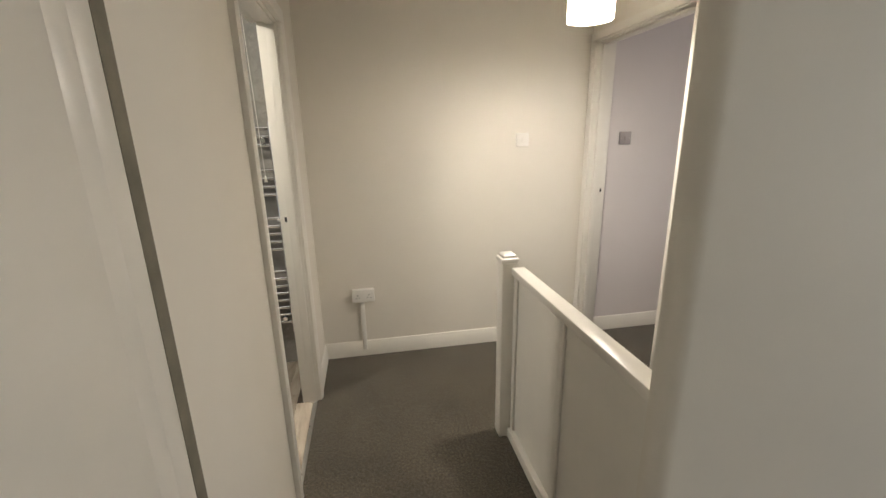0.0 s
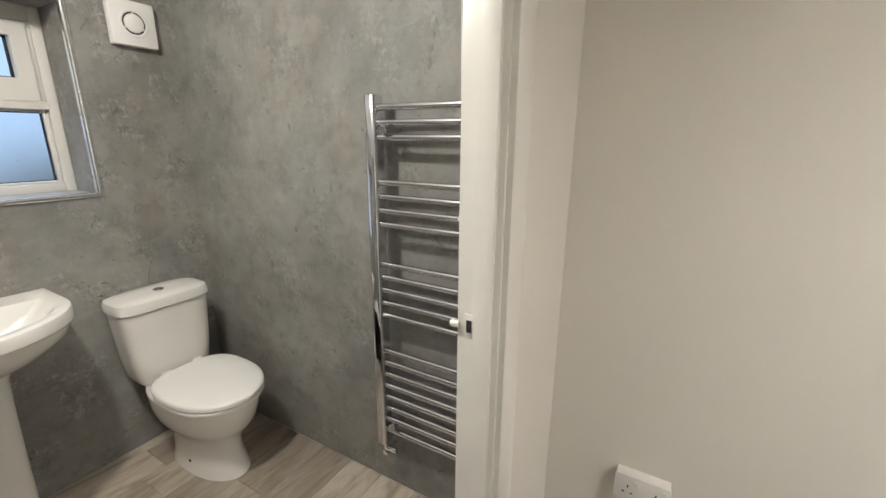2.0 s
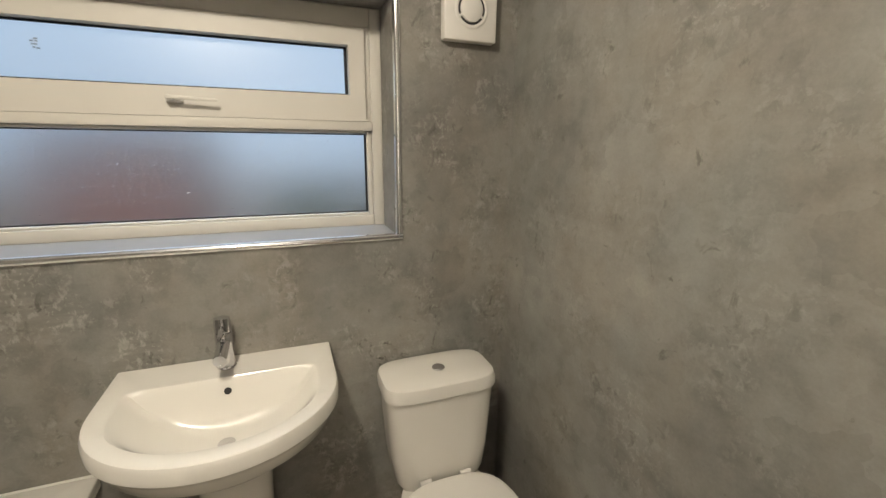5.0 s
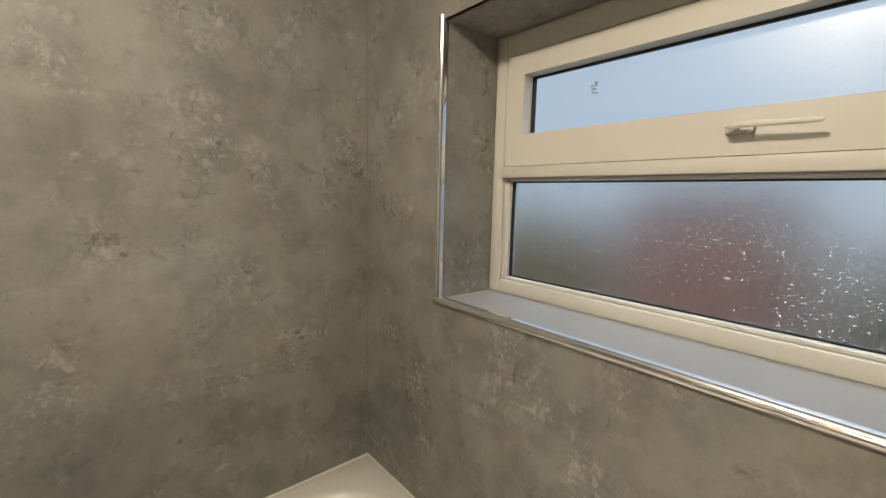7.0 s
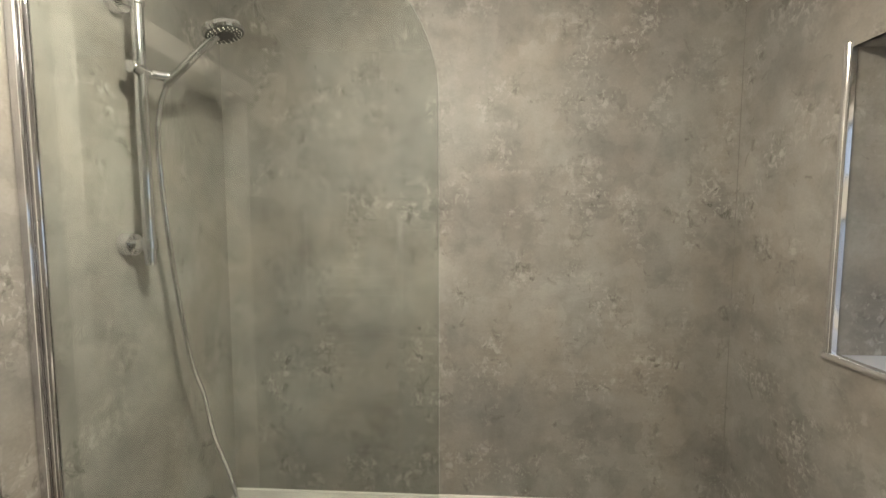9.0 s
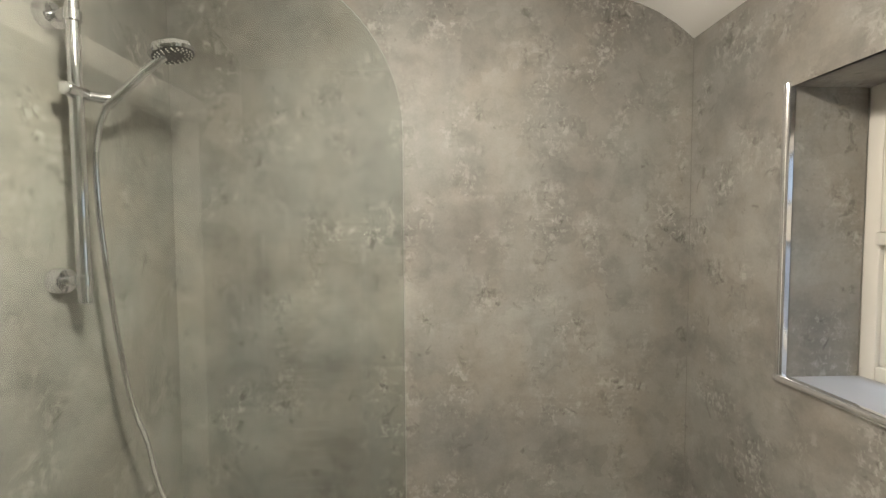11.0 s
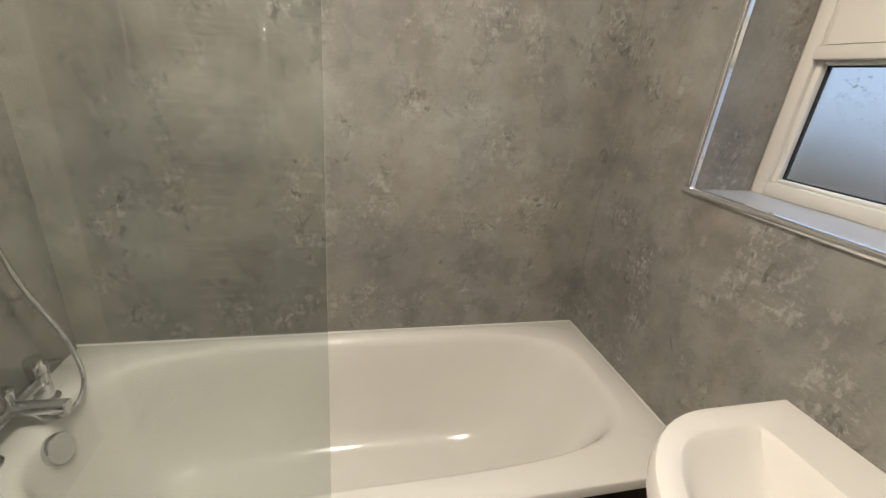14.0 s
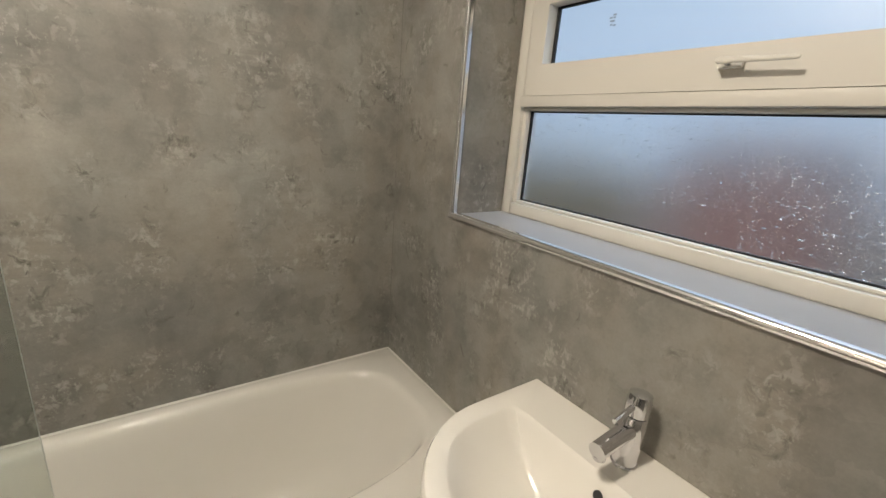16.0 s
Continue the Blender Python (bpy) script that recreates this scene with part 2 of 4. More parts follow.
def box(x0, x1, y0, y1, z0, z1, bevel=0.0, bm=None):
    bm = bm or bmesh.new()
    made = bmesh.ops.create_cube(bm, size=1, matrix=Matrix.LocRotScale(((x0 + x1) / 2, (y0 + y1) / 2, (z0 + z1) / 2), None, (abs(x1 - x0), abs(y1 - y0), abs(z1 - z0))))
    if bevel:
        edges = {e for v in made["verts"] for e in v.link_edges}
        bmesh.ops.bevel(bm, geom=list(edges), offset=bevel, segments=2, affect="EDGES", profile=0.5)
    return bm


def loft(rings, bm=None, caps=True, closed=True):
    """Joins rings of points, each of the same length, into a skin."""
    bm = bm or bmesh.new()
    rows = [[bm.verts.new(p) for p in ring] for ring in rings]
    n = len(rows[0])
    for a, b in zip(rows, rows[1:]):
        for i in range(n if closed else n - 1):
            j = (i + 1) % n
            bm.faces.new((a[i], a[j], b[j], b[i]))
    if caps:
        bm.faces.new(rows[0][::-1])
        bm.faces.new(rows[-1])
    bmesh.ops.recalc_face_normals(bm, faces=bm.faces)
    return bm


def rounded(cx, cy, a, b, n, z, count=64):
    """A rounded rectangle of half sizes a and b; the higher n, the squarer."""
    ring = []
    for k in range(count):
        u = 2 * math.pi * k / count
        th = math.atan2(b * math.sin(u), a * math.cos(u))
        r = (abs(math.cos(th) / a) ** n + abs(math.sin(th) / b) ** n) ** (-1 / n)
        ring.append((cx + r * math.cos(th), cy + r * math.sin(th), z))
    return ring


def lathe(profile, m=Matrix(), segs=32, bm=None, caps=True):
    rings = [[m @ Vector((r * math.cos(2 * math.pi * k / segs), r * math.sin(2 * math.pi * k / segs), z)) for k in range(segs)] for r, z in profile]
    return loft(rings, bm, caps)


def along(a, b):
    """The pose of a rod from a to b, with its length."""
    a, b = Vector(a), Vector(b)
    return Matrix.Translation(a) @ (b - a).to_track_quat("Z", "Y").to_matrix().to_4x4(), (b - a).length


def rod(a, b, r, segs=16, bm=None, chamfer=0.0):
    m, d = along(a, b)
    c = chamfer or min(r * 0.15, d * 0.2)
    return lathe([(r - c, 0), (r, c), (r, d - c), (r - c, d)], m, segs, bm)


def smooth_path(points, steps=8):
    pts = [Vector(p) for p in points]
    pts = [2 * pts[0] - pts[1]] + pts + [2 * pts[-1] - pts[-2]]
    out = []
    for i in range(1, len(pts) - 2):
        p0, p1, p2, p3 = pts[i - 1:i + 3]
        for k in range(steps):
            t = k / steps
            out.append(0.5 * ((2 * p1) + (p2 - p0) * t + (2 * p0 - 5 * p1 + 4 * p2 - p3) * t * t + (3 * p1 - p0 - 3 * p2 + p3) * t ** 3))
    out.append(pts[-2])
    return out


def tube(points, radius, segs=12, bm=None, rib=0.0):
    pts = [Vector(p) for p in points]
    side = None
    rings = []
    for i, p in enumerate(pts):
        d = (pts[min(i + 1, len(pts) - 1)] - pts[max(i - 1, 0)]).normalized()
        if side is None:
            side = d.orthogonal().normalized()
        side = (side - d * side.dot(d)).normalized()
        up = d.cross(side)
        r = radius * (1 + (rib if i % 2 else -rib))
        rings.append([p + r * (math.cos(2 * math.pi * k / segs) * side + math.sin(2 * math.pi * k / segs) * up) for k in range(segs)])
    return loft(rings, bm)


def smooth(ob, angle=40):
    for p in ob.data.polygons:
        p.use_smooth = True
    ob.data.set_sharp_from_angle(angle=radians(angle))


def mesh_object(name, bm, material, origin=(0, 0, 0), soft=True):
    me = bpy.data.meshes.new(name)
    bmesh.ops.translate(bm, verts=bm.verts, vec=-Vector(origin))
    bm.to_mesh(me)
    bm.free()
    me.materials.append(material)
    ob = new(name, me)
    if soft:
        smooth(ob)
    return ob


def part(name, bm, material, parent, label=""):
    """One mesh under a thing or a part; bm is in world coordinates."""
    origin = ORIGIN[parent.name]
    ob = mesh_object(name, bm, material, origin)
    ob.parent = parent
    ORIGIN[ob.name] = origin
    if label:
        tagged(ob, label)
    return ob


def thing(name, label, category, base, group=""):
    ob = new(name)
    ob.location = base
    ob.empty_display_size = 0.05
    ORIGIN[ob.name] = base
    return tagged(ob, label, category, group)


def lone(name, bm, material, label, category, base=(0, 0, 0), group=""):
    """A thing of one mesh."""
    ob = mesh_object(name, bm, material, base)
    ob.location = base
    ORIGIN[ob.name] = base
    return tagged(ob, label, category, group)


def structure(name, bm, material, label, category):
    ob = mesh_object(name, bm, material)
    ORIGIN[ob.name] = (0, 0, 0)
    return tagged(ob, label, category, kind="structure")


# ---- the large structure ----
W_Y0, W_Y1, W_Z0, W_Z1 = 0.375, 1.597, 1.21, 1.925      # window opening
D_Y0, D_Y1, D_Z = 0.785, 1.512, 1.985                      # bathroom doorway
L_X, P_X = 1.825, 3.66                                     # landing wall and partition faces
N_Y = 1.995                                                # north wall face on the landing


def boxes(*rows):
    bm = bmesh.new()
    for r in rows:
        box(*r, bm=bm)
    return bm


# outer west wall with the window opening through it
structure("wall_west", boxes((-0.30, -0.012, -0.25, W_Y0 - 0.01, -0.1, 2.6), (-0.30, -0.012, W_Y1 + 0.01, 2.2, -0.1, 2.6),
          (-0.30, -0.012, W_Y0 - 0.01, W_Y1 + 0.01, -0.1, W_Z0 - 0.01), (-0.30, -0.012, W_Y0 - 0.01, W_Y1 + 0.01, W_Z1 + 0.01, 2.6)), WALL_PAINT,
          "outer wall with a window opening", "wall")
structure("wall_panel_west", boxes((-0.012, 0, -0.012, W_Y0, 0, 2.30), (-0.012, 0, W_Y1, 2.012, 0, 2.30),
          (-0.012, 0, W_Y0, W_Y1, 0, W_Z0), (-0.012, 0, W_Y0, W_Y1, W_Z1, 2.30)), CONCRETE, "grey concrete effect wall panel round the window", "wall")
structure("wall_south", boxes((0, 1.825, -0.25, -0.012, -0.1, 2.6)), WALL_PAINT, "plain wall behind the bath panels", "wall")
structure("wall_panel_south", boxes((0, 1.70, -0.012, 0, 0, 2.5)), CONCRETE, "grey concrete effect wall panel above the bath", "wall")
structure("wall_north", boxes((-0.30, 5.1, 2.012, 2.2, -0.1, 2.6)), WALL_PAINT, "plain wall behind the radiator", "wall")
structure("wall_panel_north", boxes((0, 1.735, 2.0, 2.012, 0, 2.5)), SMOOTH_CONCRETE, "grey concrete effect wall panel behind the radiator", "wall")
structure("wall_landing_north", boxes((L_X, P_X, N_Y, 2.012, 0, 2.5)), WALL_PAINT, "cream painted landing wall", "wall")
structure("wall_room_north", boxes((P_X + 0.13, 4.84, N_Y, 2.012, 0, 2.5)), GREY_PAINT, "pale grey painted wall of the next room", "wall")
# wall between bathroom and landing with the doorway
structure("wall_east", boxes((1.712, L_X, -0.012, D_Y0 - 0.03, -0.1, 2.6), (1.747, L_X, D_Y1 + 0.03, 2.012, -0.1, 2.6),
          (1.712, L_X, D_Y0 - 0.03, D_Y1 + 0.03, D_Z + 0.03, 2.6)), WALL_PAINT, "cream painted landing wall beside the bathroom doorway", "wall")
structure("wall_panel_east", boxes((1.70, 1.712, -0.0, 0.7335, 0, 2.5), (1.735, 1.747, D_Y1 + 0.0295, 2.0, 0, 2.5),
          (1.70, 1.712, 0.7335, D_Y1 + 0.0295, D_Z + 0.0695, 2.5)), CONCRETE, "grey concrete effect wall panel behind the shower", "wall")

# ceilings: flat, with a slope down to the window wall
bm = bmesh.new()
prof = [(-0.30, 2.21), (0.0, 2.21), (0.06, 2.257), (0.12, 2.293), (0.18, 2.319), (0.24, 2.336), (0.30, 2.346), (0.36, 2.352), (0.42, CEIL), (1.825, CEIL), (1.825, 2.6), (-0.30, 2.6)]
loft([[(x, -0.02, z) for x, z in prof], [(x, 2.015, z) for x, z in prof]], bm)
structure("ceiling_bathroom", bm, CEILING_PAINT, "white ceiling sloping down to the window wall", "ceiling")
structure("ceiling_landing", boxes((1.825, 5.1, -0.07, 2.2, CEIL, 2.6)), CEILING_PAINT, "white landing ceiling", "ceiling")
structure("ceiling_bedroom", boxes((1.70, 5.1, -3.4, -0.07, CEIL, 2.6)), CEILING_PAINT, "white bedroom ceiling", "ceiling")

# partition with a doorway into the next room
P_Y0, P_Y1, P_H = 1.125, 1.935, 2.02
structure("wall_partition", boxes((P_X, P_X + 0.13, -0.07, P_Y0 - 0.03, -2.7, 2.5), (P_X, P_X + 0.13, P_Y0 - 0.03, N_Y, P_H + 0.03, 2.5)),
          WALL_PAINT, "cream painted wall above the stairs", "wall")
# opening added out of view so the next room's fill light gets in
structure("wall_room_east", boxes((4.84, 5.1, -0.07, 0.35, -0.1, 2.6), (4.84, 5.1, 1.35, 2.2, -0.1, 2.6), (4.84, 5.1, 0.35, 1.35, -0.1, 0.95), (4.84, 5.1, 0.35, 1.35, 2.05, 2.6)), GREY_PAINT, "pale grey end wall with an added, unseen window opening", "wall")
structure("wall_room_south", boxes((P_X + 0.13, 4.84, 0.02, 0.12, 0, 2.5)), GREY_PAINT, "pale grey side wall of the next room", "wall")
# bedroom wall with the doorway that the walk starts in
B_X0, B_X1 = 1.852, 2.757
corner = [(5.1, 0.02), (B_X1, 0.02), (B_X1, 0.012)] + [(B_X1 + 0.042 - 0.042 * math.cos(a), 0.012 - 0.042 * math.sin(a)) for a in (math.pi / 2 * k / 10 for k in range(1, 11))] + [(5.1, -0.03)]
bm = loft([[(x, y, z) for x, y in corner] for z in (-2.7, 2.5)])
box(B_X0 - 0.027, B_X1, -0.07, 0.02, 2.03, 2.5, bm=bm)
structure("wall_bedroom", bm, WALL_PAINT, "painted bedroom wall with a rounded corner beside a doorway", "wall")
structure("wall_bedroom_west", boxes((1.70, 1.80, -3.4, -0.25, -0.1, 2.5), (1.80, L_X, -0.25, -0.012, -0.1, 2.5)), WALL_PAINT, "painted bedroom side wall", "wall")
# window opening is unseen, placed here for the bedroom fill light
structure("wall_bedroom_east", boxes((5.1, 5.2, -3.4, -2.3, -0.1, 2.5), (5.1, 5.2, -0.7, 0.045, -0.1, 2.5),
          (5.1, 5.2, -2.3, -0.7, -0.1, 0.8), (5.1, 5.2, -2.3, -0.7, 2.1, 2.5)), WALL_PAINT, "painted bedroom side wall with an added, unseen window opening", "wall")
structure("wall_bedroom_south", boxes((1.7, 5.2, -3.5, -3.4, -0.1, 2.5)), WALL_PAINT, "painted bedroom end wall", "wall")

# floors
structure("floor_landing", boxes((1.802, 2.80, 0.0, N_Y, -0.2, 0), (2.80, P_X, 1.02, N_Y, -0.2, 0), (P_X, 3.80, P_Y0 - 0.03, N_Y, -0.2, 0)), CARPET, "dark grey-brown carpeted landing floor", "carpet")
structure("floor_room", boxes((3.812, 4.84, 0.12, N_Y, -0.2, 0)), CARPET, "dark grey-brown carpeted floor of the next room", "carpet")
structure("floor_bedroom", boxes((1.8, 5.1, -3.4, -0.0, -0.2, 0)), CARPET, "dark grey-brown carpeted bedroom floor", "carpet")
floor_bath = structure("floor_bathroom", boxes((0, 1.80, 0.0, 2.0, -0.2, -0.004)), DUST, "wood effect vinyl plank bathroom floor", "floor")
# stairs going down beside the landing
stairs = thing("staircase", "carpeted staircase going down behind the banister", "stairs", (3.25, 1.0, 0))
for i in range(5):
    part("step", box(2.86, 3.655, 1.02 - 0.235 * (i + 1), 1.02 - 0.235 * i, -0.185 * (i + 1) - 0.25, -0.185 * (i + 1), 0.012), CARPET, stairs)
structure("wall_stairwell", boxes((2.80, 2.855, 0.02, 1.02, -2.7, -0.2), (2.855, P_X, 1.0, 1.02, -2.7, -0.2), (2.80, 3.8, -0.07, 1.1, -2.8, -2.7)), WALL_PAINT, "painted stairwell lining below the landing", "wall")


def skirting(name, x0, y0, x1, y1, nx, ny, h=0.108, mat=GLOSS_WHITE):
    """A moulded board along a wall; (nx, ny) points into the room."""
    prof = [(0, 0), (0.017, 0), (0.017, h - 0.030), (0.013, h - 0.022), (0.012, h - 0.010), (0.006, h), (0, h)]
    rings = [[(x + nx * d, y + ny * d, z) for d, z in prof] for x, y in ((x0, y0), (x1, y1))]
    structure(name, loft(rings), mat, "white glossy moulded skirting board", "skirting board")


skirting("baseboard_north", L_X + 0.002, N_Y, P_X - 0.002, N_Y, 0, -1)
skirting("baseboard_west", L_X, 1.585, L_X, N_Y - 0.018, 1, 0)
skirting("baseboard_west_2", L_X, 0.05, L_X, D_Y0 - 0.066, 1, 0)
skirting("baseboard_room", P_X + 0.135, N_Y, 4.838, N_Y, 0, -1)
skirting("baseboard_room_2", 4.84, 0.125, 4.84, N_Y - 0.018, -1, 0)
skirting("baseboard_bedroom", B_X1 + 0.06, -0.03, 5.09, -0.03, 0, -1)


def door_frame(name, label, x0, x1, y0, y1, h, face, sign, arch, proud):
    """Lining of a doorway in a wall along y, with stops and an architrave on one face."""
    t = thing(name, label, "door frame", ((x0 + x1) / 2, (y0 + y1) / 2, 0))
    t["kind"] = "structure"
    part("jamb", box(x0, x1, y0 - 0.029, y0, 0, h, 0.002), GLOSS_WHITE, t)
    part("jamb", box(x0, x1, y1, y1 + 0.029, 0, h, 0.002), GLOSS_WHITE, t)
    part("head", box(x0, x1, y0 - 0.029, y1 + 0.029, h, h + 0.029, 0.002), GLOSS_WHITE, t)
    xm = x0 * 0.35 + x1 * 0.65 if sign > 0 else x0 * 0.6 + x1 * 0.4
    for a, b, z0, z1 in ((y0, y0 + 0.012, 0, h - 0.0125), (y1 - 0.012, y1, 0, h - 0.0125), (y0, y1, h - 0.012, h)):
        part("door_stop", box(xm - 0.019, xm + 0.019, a, b, z0, z1, 0.002), GLOSS_WHITE, t)
    p = proud
    for inner, out in ((y0 - 0.006, -1), (y1 + 0.006, 1)):
        o = inner + out * arch
        prof = [(0, inner), (p * 0.55, inner), (p * 0.75, inner + out * 0.006), (p * 0.8, inner + out * 0.014), (p, inner + out * 0.022), (p, o - out * 0.004), (p * 0.85, o), (0, o)]
        part("architrave", loft([[(face + sign * d, y, z) for d, y in prof] for z in (0, h + 0.006)]), GLOSS_WHITE, t)
    part("architrave", box(face, face + sign * p, y0 - 0.006 - arch, y1 + 0.006 + arch, h + 0.0065, h + 0.006 + arch, 0.003), GLOSS_WHITE, t)
    return t


f1 = door_frame("door_1", "white gloss painted bathroom door frame", 1.735, L_X, D_Y0, D_Y1, D_Z, L_X, 1, 0.058, 0.022)
part("jamb_lining", box(1.702, 1.7348, 0.735, D_Y0 - 0.0005, 0, D_Z + 0.0685, 0.002), GLOSS_WHITE, f1)
part("head_lining", box(1.702, 1.7348, D_Y0, D_Y1 + 0.028, D_Z + 0.0005, D_Z + 0.0685, 0.002), GLOSS_WHITE, f1)
f2 = door_frame("door_2", "white gloss painted door frame beside the stairs", P_X, P_X + 0.13, P_Y0, P_Y1, P_H, P_X, -1, 0.048, 0.016)


def strike_lip(parent, x, y, z):
    part("strike_lip", tube([(x + 0.004, y - 0.002, z), (x - 0.006, y - 0.004, z), (x - 0.011, y - 0.001, z)], 0.0075, 12), GLOSS_WHITE, parent, "painted-over curved strike lip")


def strike_plate(parent, x, y, z):
    p = part("strike_plate", box(x - 0.011, x + 0.011, y - 0.0025, y, z - 0.026, z + 0.026, 0.001), GLOSS_WHITE, parent, "painted-over metal strike plate")
    part("latch_hole", box(x - 0.005, x + 0.006, y - 0.004, y - 0.002, z - 0.013, z + 0.013), DARK, p, "dark latch hole")


strike_plate(f1, 1.762, D_Y1, 1.075)
strike_lip(f1, 1.735, D_Y1, 1.075)
strike_plate(f2, 3.757, P_Y1, 1.09)

# ---- bathroom: window ----
win = thing("window_1", "white plastic window with obscured wet glass and a top opener", "window", (-0.235, 0.986, W_Z0))
win["kind"] = "structure"
FX0, FX1 = -0.272, -0.200
part("window_frame", box(FX0, FX1, W_Y0, 0.412, W_Z0, W_Z1, 0.004), UPVC, win)
part("window_frame", box(FX0, FX1, 1.560, W_Y1, W_Z0, W_Z1, 0.004), UPVC, win)
part("window_frame", box(FX0, FX1 - 0.0005, 0.4125, 1.5595, W_Z0, 1.247, 0.004), UPVC, win)
part("window_frame", box(FX0, FX1 - 0.0005, 0.4125, 1.5595, 1.868, W_Z1, 0.004), UPVC, win)
part("window_frame", box(FX0, FX1 - 0.001, 0.4125, 0.4345, 1.5725, 1.8675, 0.002), UPVC, win)
part("window_frame", box(FX0, FX1 - 0.001, 1.5415, 1.5595, 1.5725, 1.8675, 0.002), UPVC, win)
part("window_frame", box(FX0, FX1 - 0.001, 0.435, 1.541, 1.8595, 1.8675, 0.002), UPVC, win)
part("transom", box(FX0, -0.1875, 0.4125, 1.5595, 1.541, 1.5715, 0.003), UPVC, win)
for y0, y1, z0, z1 in ((0.4125, 0.428, 1.2475, 1.5405), (1.544, 1.5595, 1.2475, 1.5405), (0.4285, 1.5435, 1.2475, 1.256), (0.4285, 1.5435, 1.5315, 1.5405)):
    part("glazing_bead", box(-0.242, -0.211, y0, y1, z0, z1, 0.003), UPVC, win)
sash = part("sash", boxes((-0.236, -0.1865, 0.436, 0.486, 1.572, 1.858), (-0.236, -0.1865, 1.488, 1.540, 1.572, 1.858),
            (-0.236, -0.1866, 0.486, 1.488, 1.572, 1.655), (-0.236, -0.1866, 0.486, 1.488, 1.808, 1.858)), UPVC, win, "white plastic opening sash")
for y0, y1, z0, z1, gx in ((0.429, 1.543, 1.2565, 1.5310, -0.234), (0.487, 1.487, 1.656, 1.807, -0.228)):
    g = 0.006 if gx < -0.23 else 0.009
    seal = boxes((gx, gx + 0.007, y0, y0 + g, z0, z1), (gx, gx + 0.007, y1 - g, y1, z0, z1), (gx, gx + 0.007, y0 + g, y1 - g, z0, z0 + g * 0.6), (gx, gx + 0.007, y0 + g, y1 - g, z1 - g * 0.6, z1))
    part("glazing_seal", seal, RUBBER, win, "black rubber glazing seal")
    pane = part("pane", box(gx - 0.007, gx - 0.001, y0 - 0.004, y1 + 0.004, z0 - 0.004, z1 + 0.004), FROSTED, win, "obscured glass pane")
    pane.visible_shadow = False
rng = random.Random(5)
bm = bmesh.new()
for k in range(2100):
    y = rng.uniform(0.44, 1.53)
    z = 1.258 + 0.27 * min(1, abs(rng.gauss(0.42 + 0.22 * (y < 1.05), 0.27)))
    if z > 1.526:
        continue
    r = rng.choice((0.0008, 0.0009, 0.0010, 0.0012, 0.0014, 0.0017, 0.0022))
    bmesh.ops.create_icosphere(bm, subdivisions=1, radius=1, matrix=Matrix.LocRotScale((-0.2348, y, z), Euler((rng.uniform(-0.3, 0.3), 0, 0)), (r * 1.4, r * rng.uniform(1.0, 3.0), r * rng.uniform(0.55, 0.9))))
drops = part("water_drops", bm, WATER, win, "clear condensation drops")
drops["kind"] = "stuff"
drops.visible_shadow = False
mark = boxes(*[(-0.2288, -0.2282, 0.655 + a, 0.655 + a + w, 1.742 + b, 1.742 + b + 0.0035) for a, b, w in ((0, 0.012, 0.008), (0.011, 0.012, 0.006), (0.002, 0.004, 0.013), (0.004, -0.004, 0.006), (0.012, -0.006, 0.008), (0.009, 0.018, 0.009))])
part("glass_mark", mark, DULL_CHROME, win, "small grey safety glass mark")
h = part("handle_base", box(-0.1865, -0.174, 0.957, 1.003, 1.609, 1.629, 0.005), UPVC, win, "white window handle base")
part("handle_neck", rod((-0.176, 0.978, 1.621), (-0.150, 0.978, 1.621), 0.006, 14), UPVC, h)
part("handle_lever", loft([[(-0.152 + 0.0045 * math.cos(2 * math.pi * k / 12) * s, 0.978 + d, 1.621 + 0.0065 * s * math.sin(2 * math.pi * k / 12) + rise) for k in range(12)] for d, s, rise in ((-0.014, 0.5, 0), (-0.008, 1.0, 0), (0.02, 0.9, 0), (0.07, 0.75, -0.002), (0.112, 0.7, -0.003), (0.118, 0.4, -0.003))]), UPVC, h, "slim white window lever")
part("handle_key", rod((-0.176, 0.978, 1.619), (-0.166, 0.978, 1.619), 0.005, 12), DULL_CHROME, h, "small metal handle lock")
part("window_sill", box(-0.2005, -0.004, W_Y0 + 0.004, W_Y1 - 0.004, W_Z0 - 0.009, W_Z0 + 0.001), SILL_WHITE, win, "pale grey sill panel")
structure("window_reveal", boxes((-0.2, -0.0005, W_Y0 - 0.0095, W_Y0, W_Z0 - 0.009, W_Z1), (-0.2, -0.0005, W_Y1, W_Y1 + 0.0095, W_Z0 - 0.009, W_Z1), (-0.2, -0.0005, W_Y0 - 0.009, W_Y1 + 0.009, W_Z1, W_Z1 + 0.0095)),
          CONCRETE, "grey concrete effect window reveal panels", "window reveal")
trim = thing("edge_trim", "polished chrome trim round the window opening", "trim", (0.0, 0.986, W_Z0))
trim["kind"] = "structure"


def trim_bar(a, b, out, up):
    """An L shaped polished bead with a rounded nose."""
    prof = [(-0.009, -0.001)] + [(0.0095 * math.cos(a), 0.0095 + 0.0105 * math.sin(a)) for a in (math.pi * k / 14 - math.pi / 2 for k in range(15))] + [(-0.009, 0.020)]
    a, b, out, up = (Vector(v) for v in (a, b, out, up))
    return loft([[p + out * d + up * e for d, e in prof] for p in (a, b)])


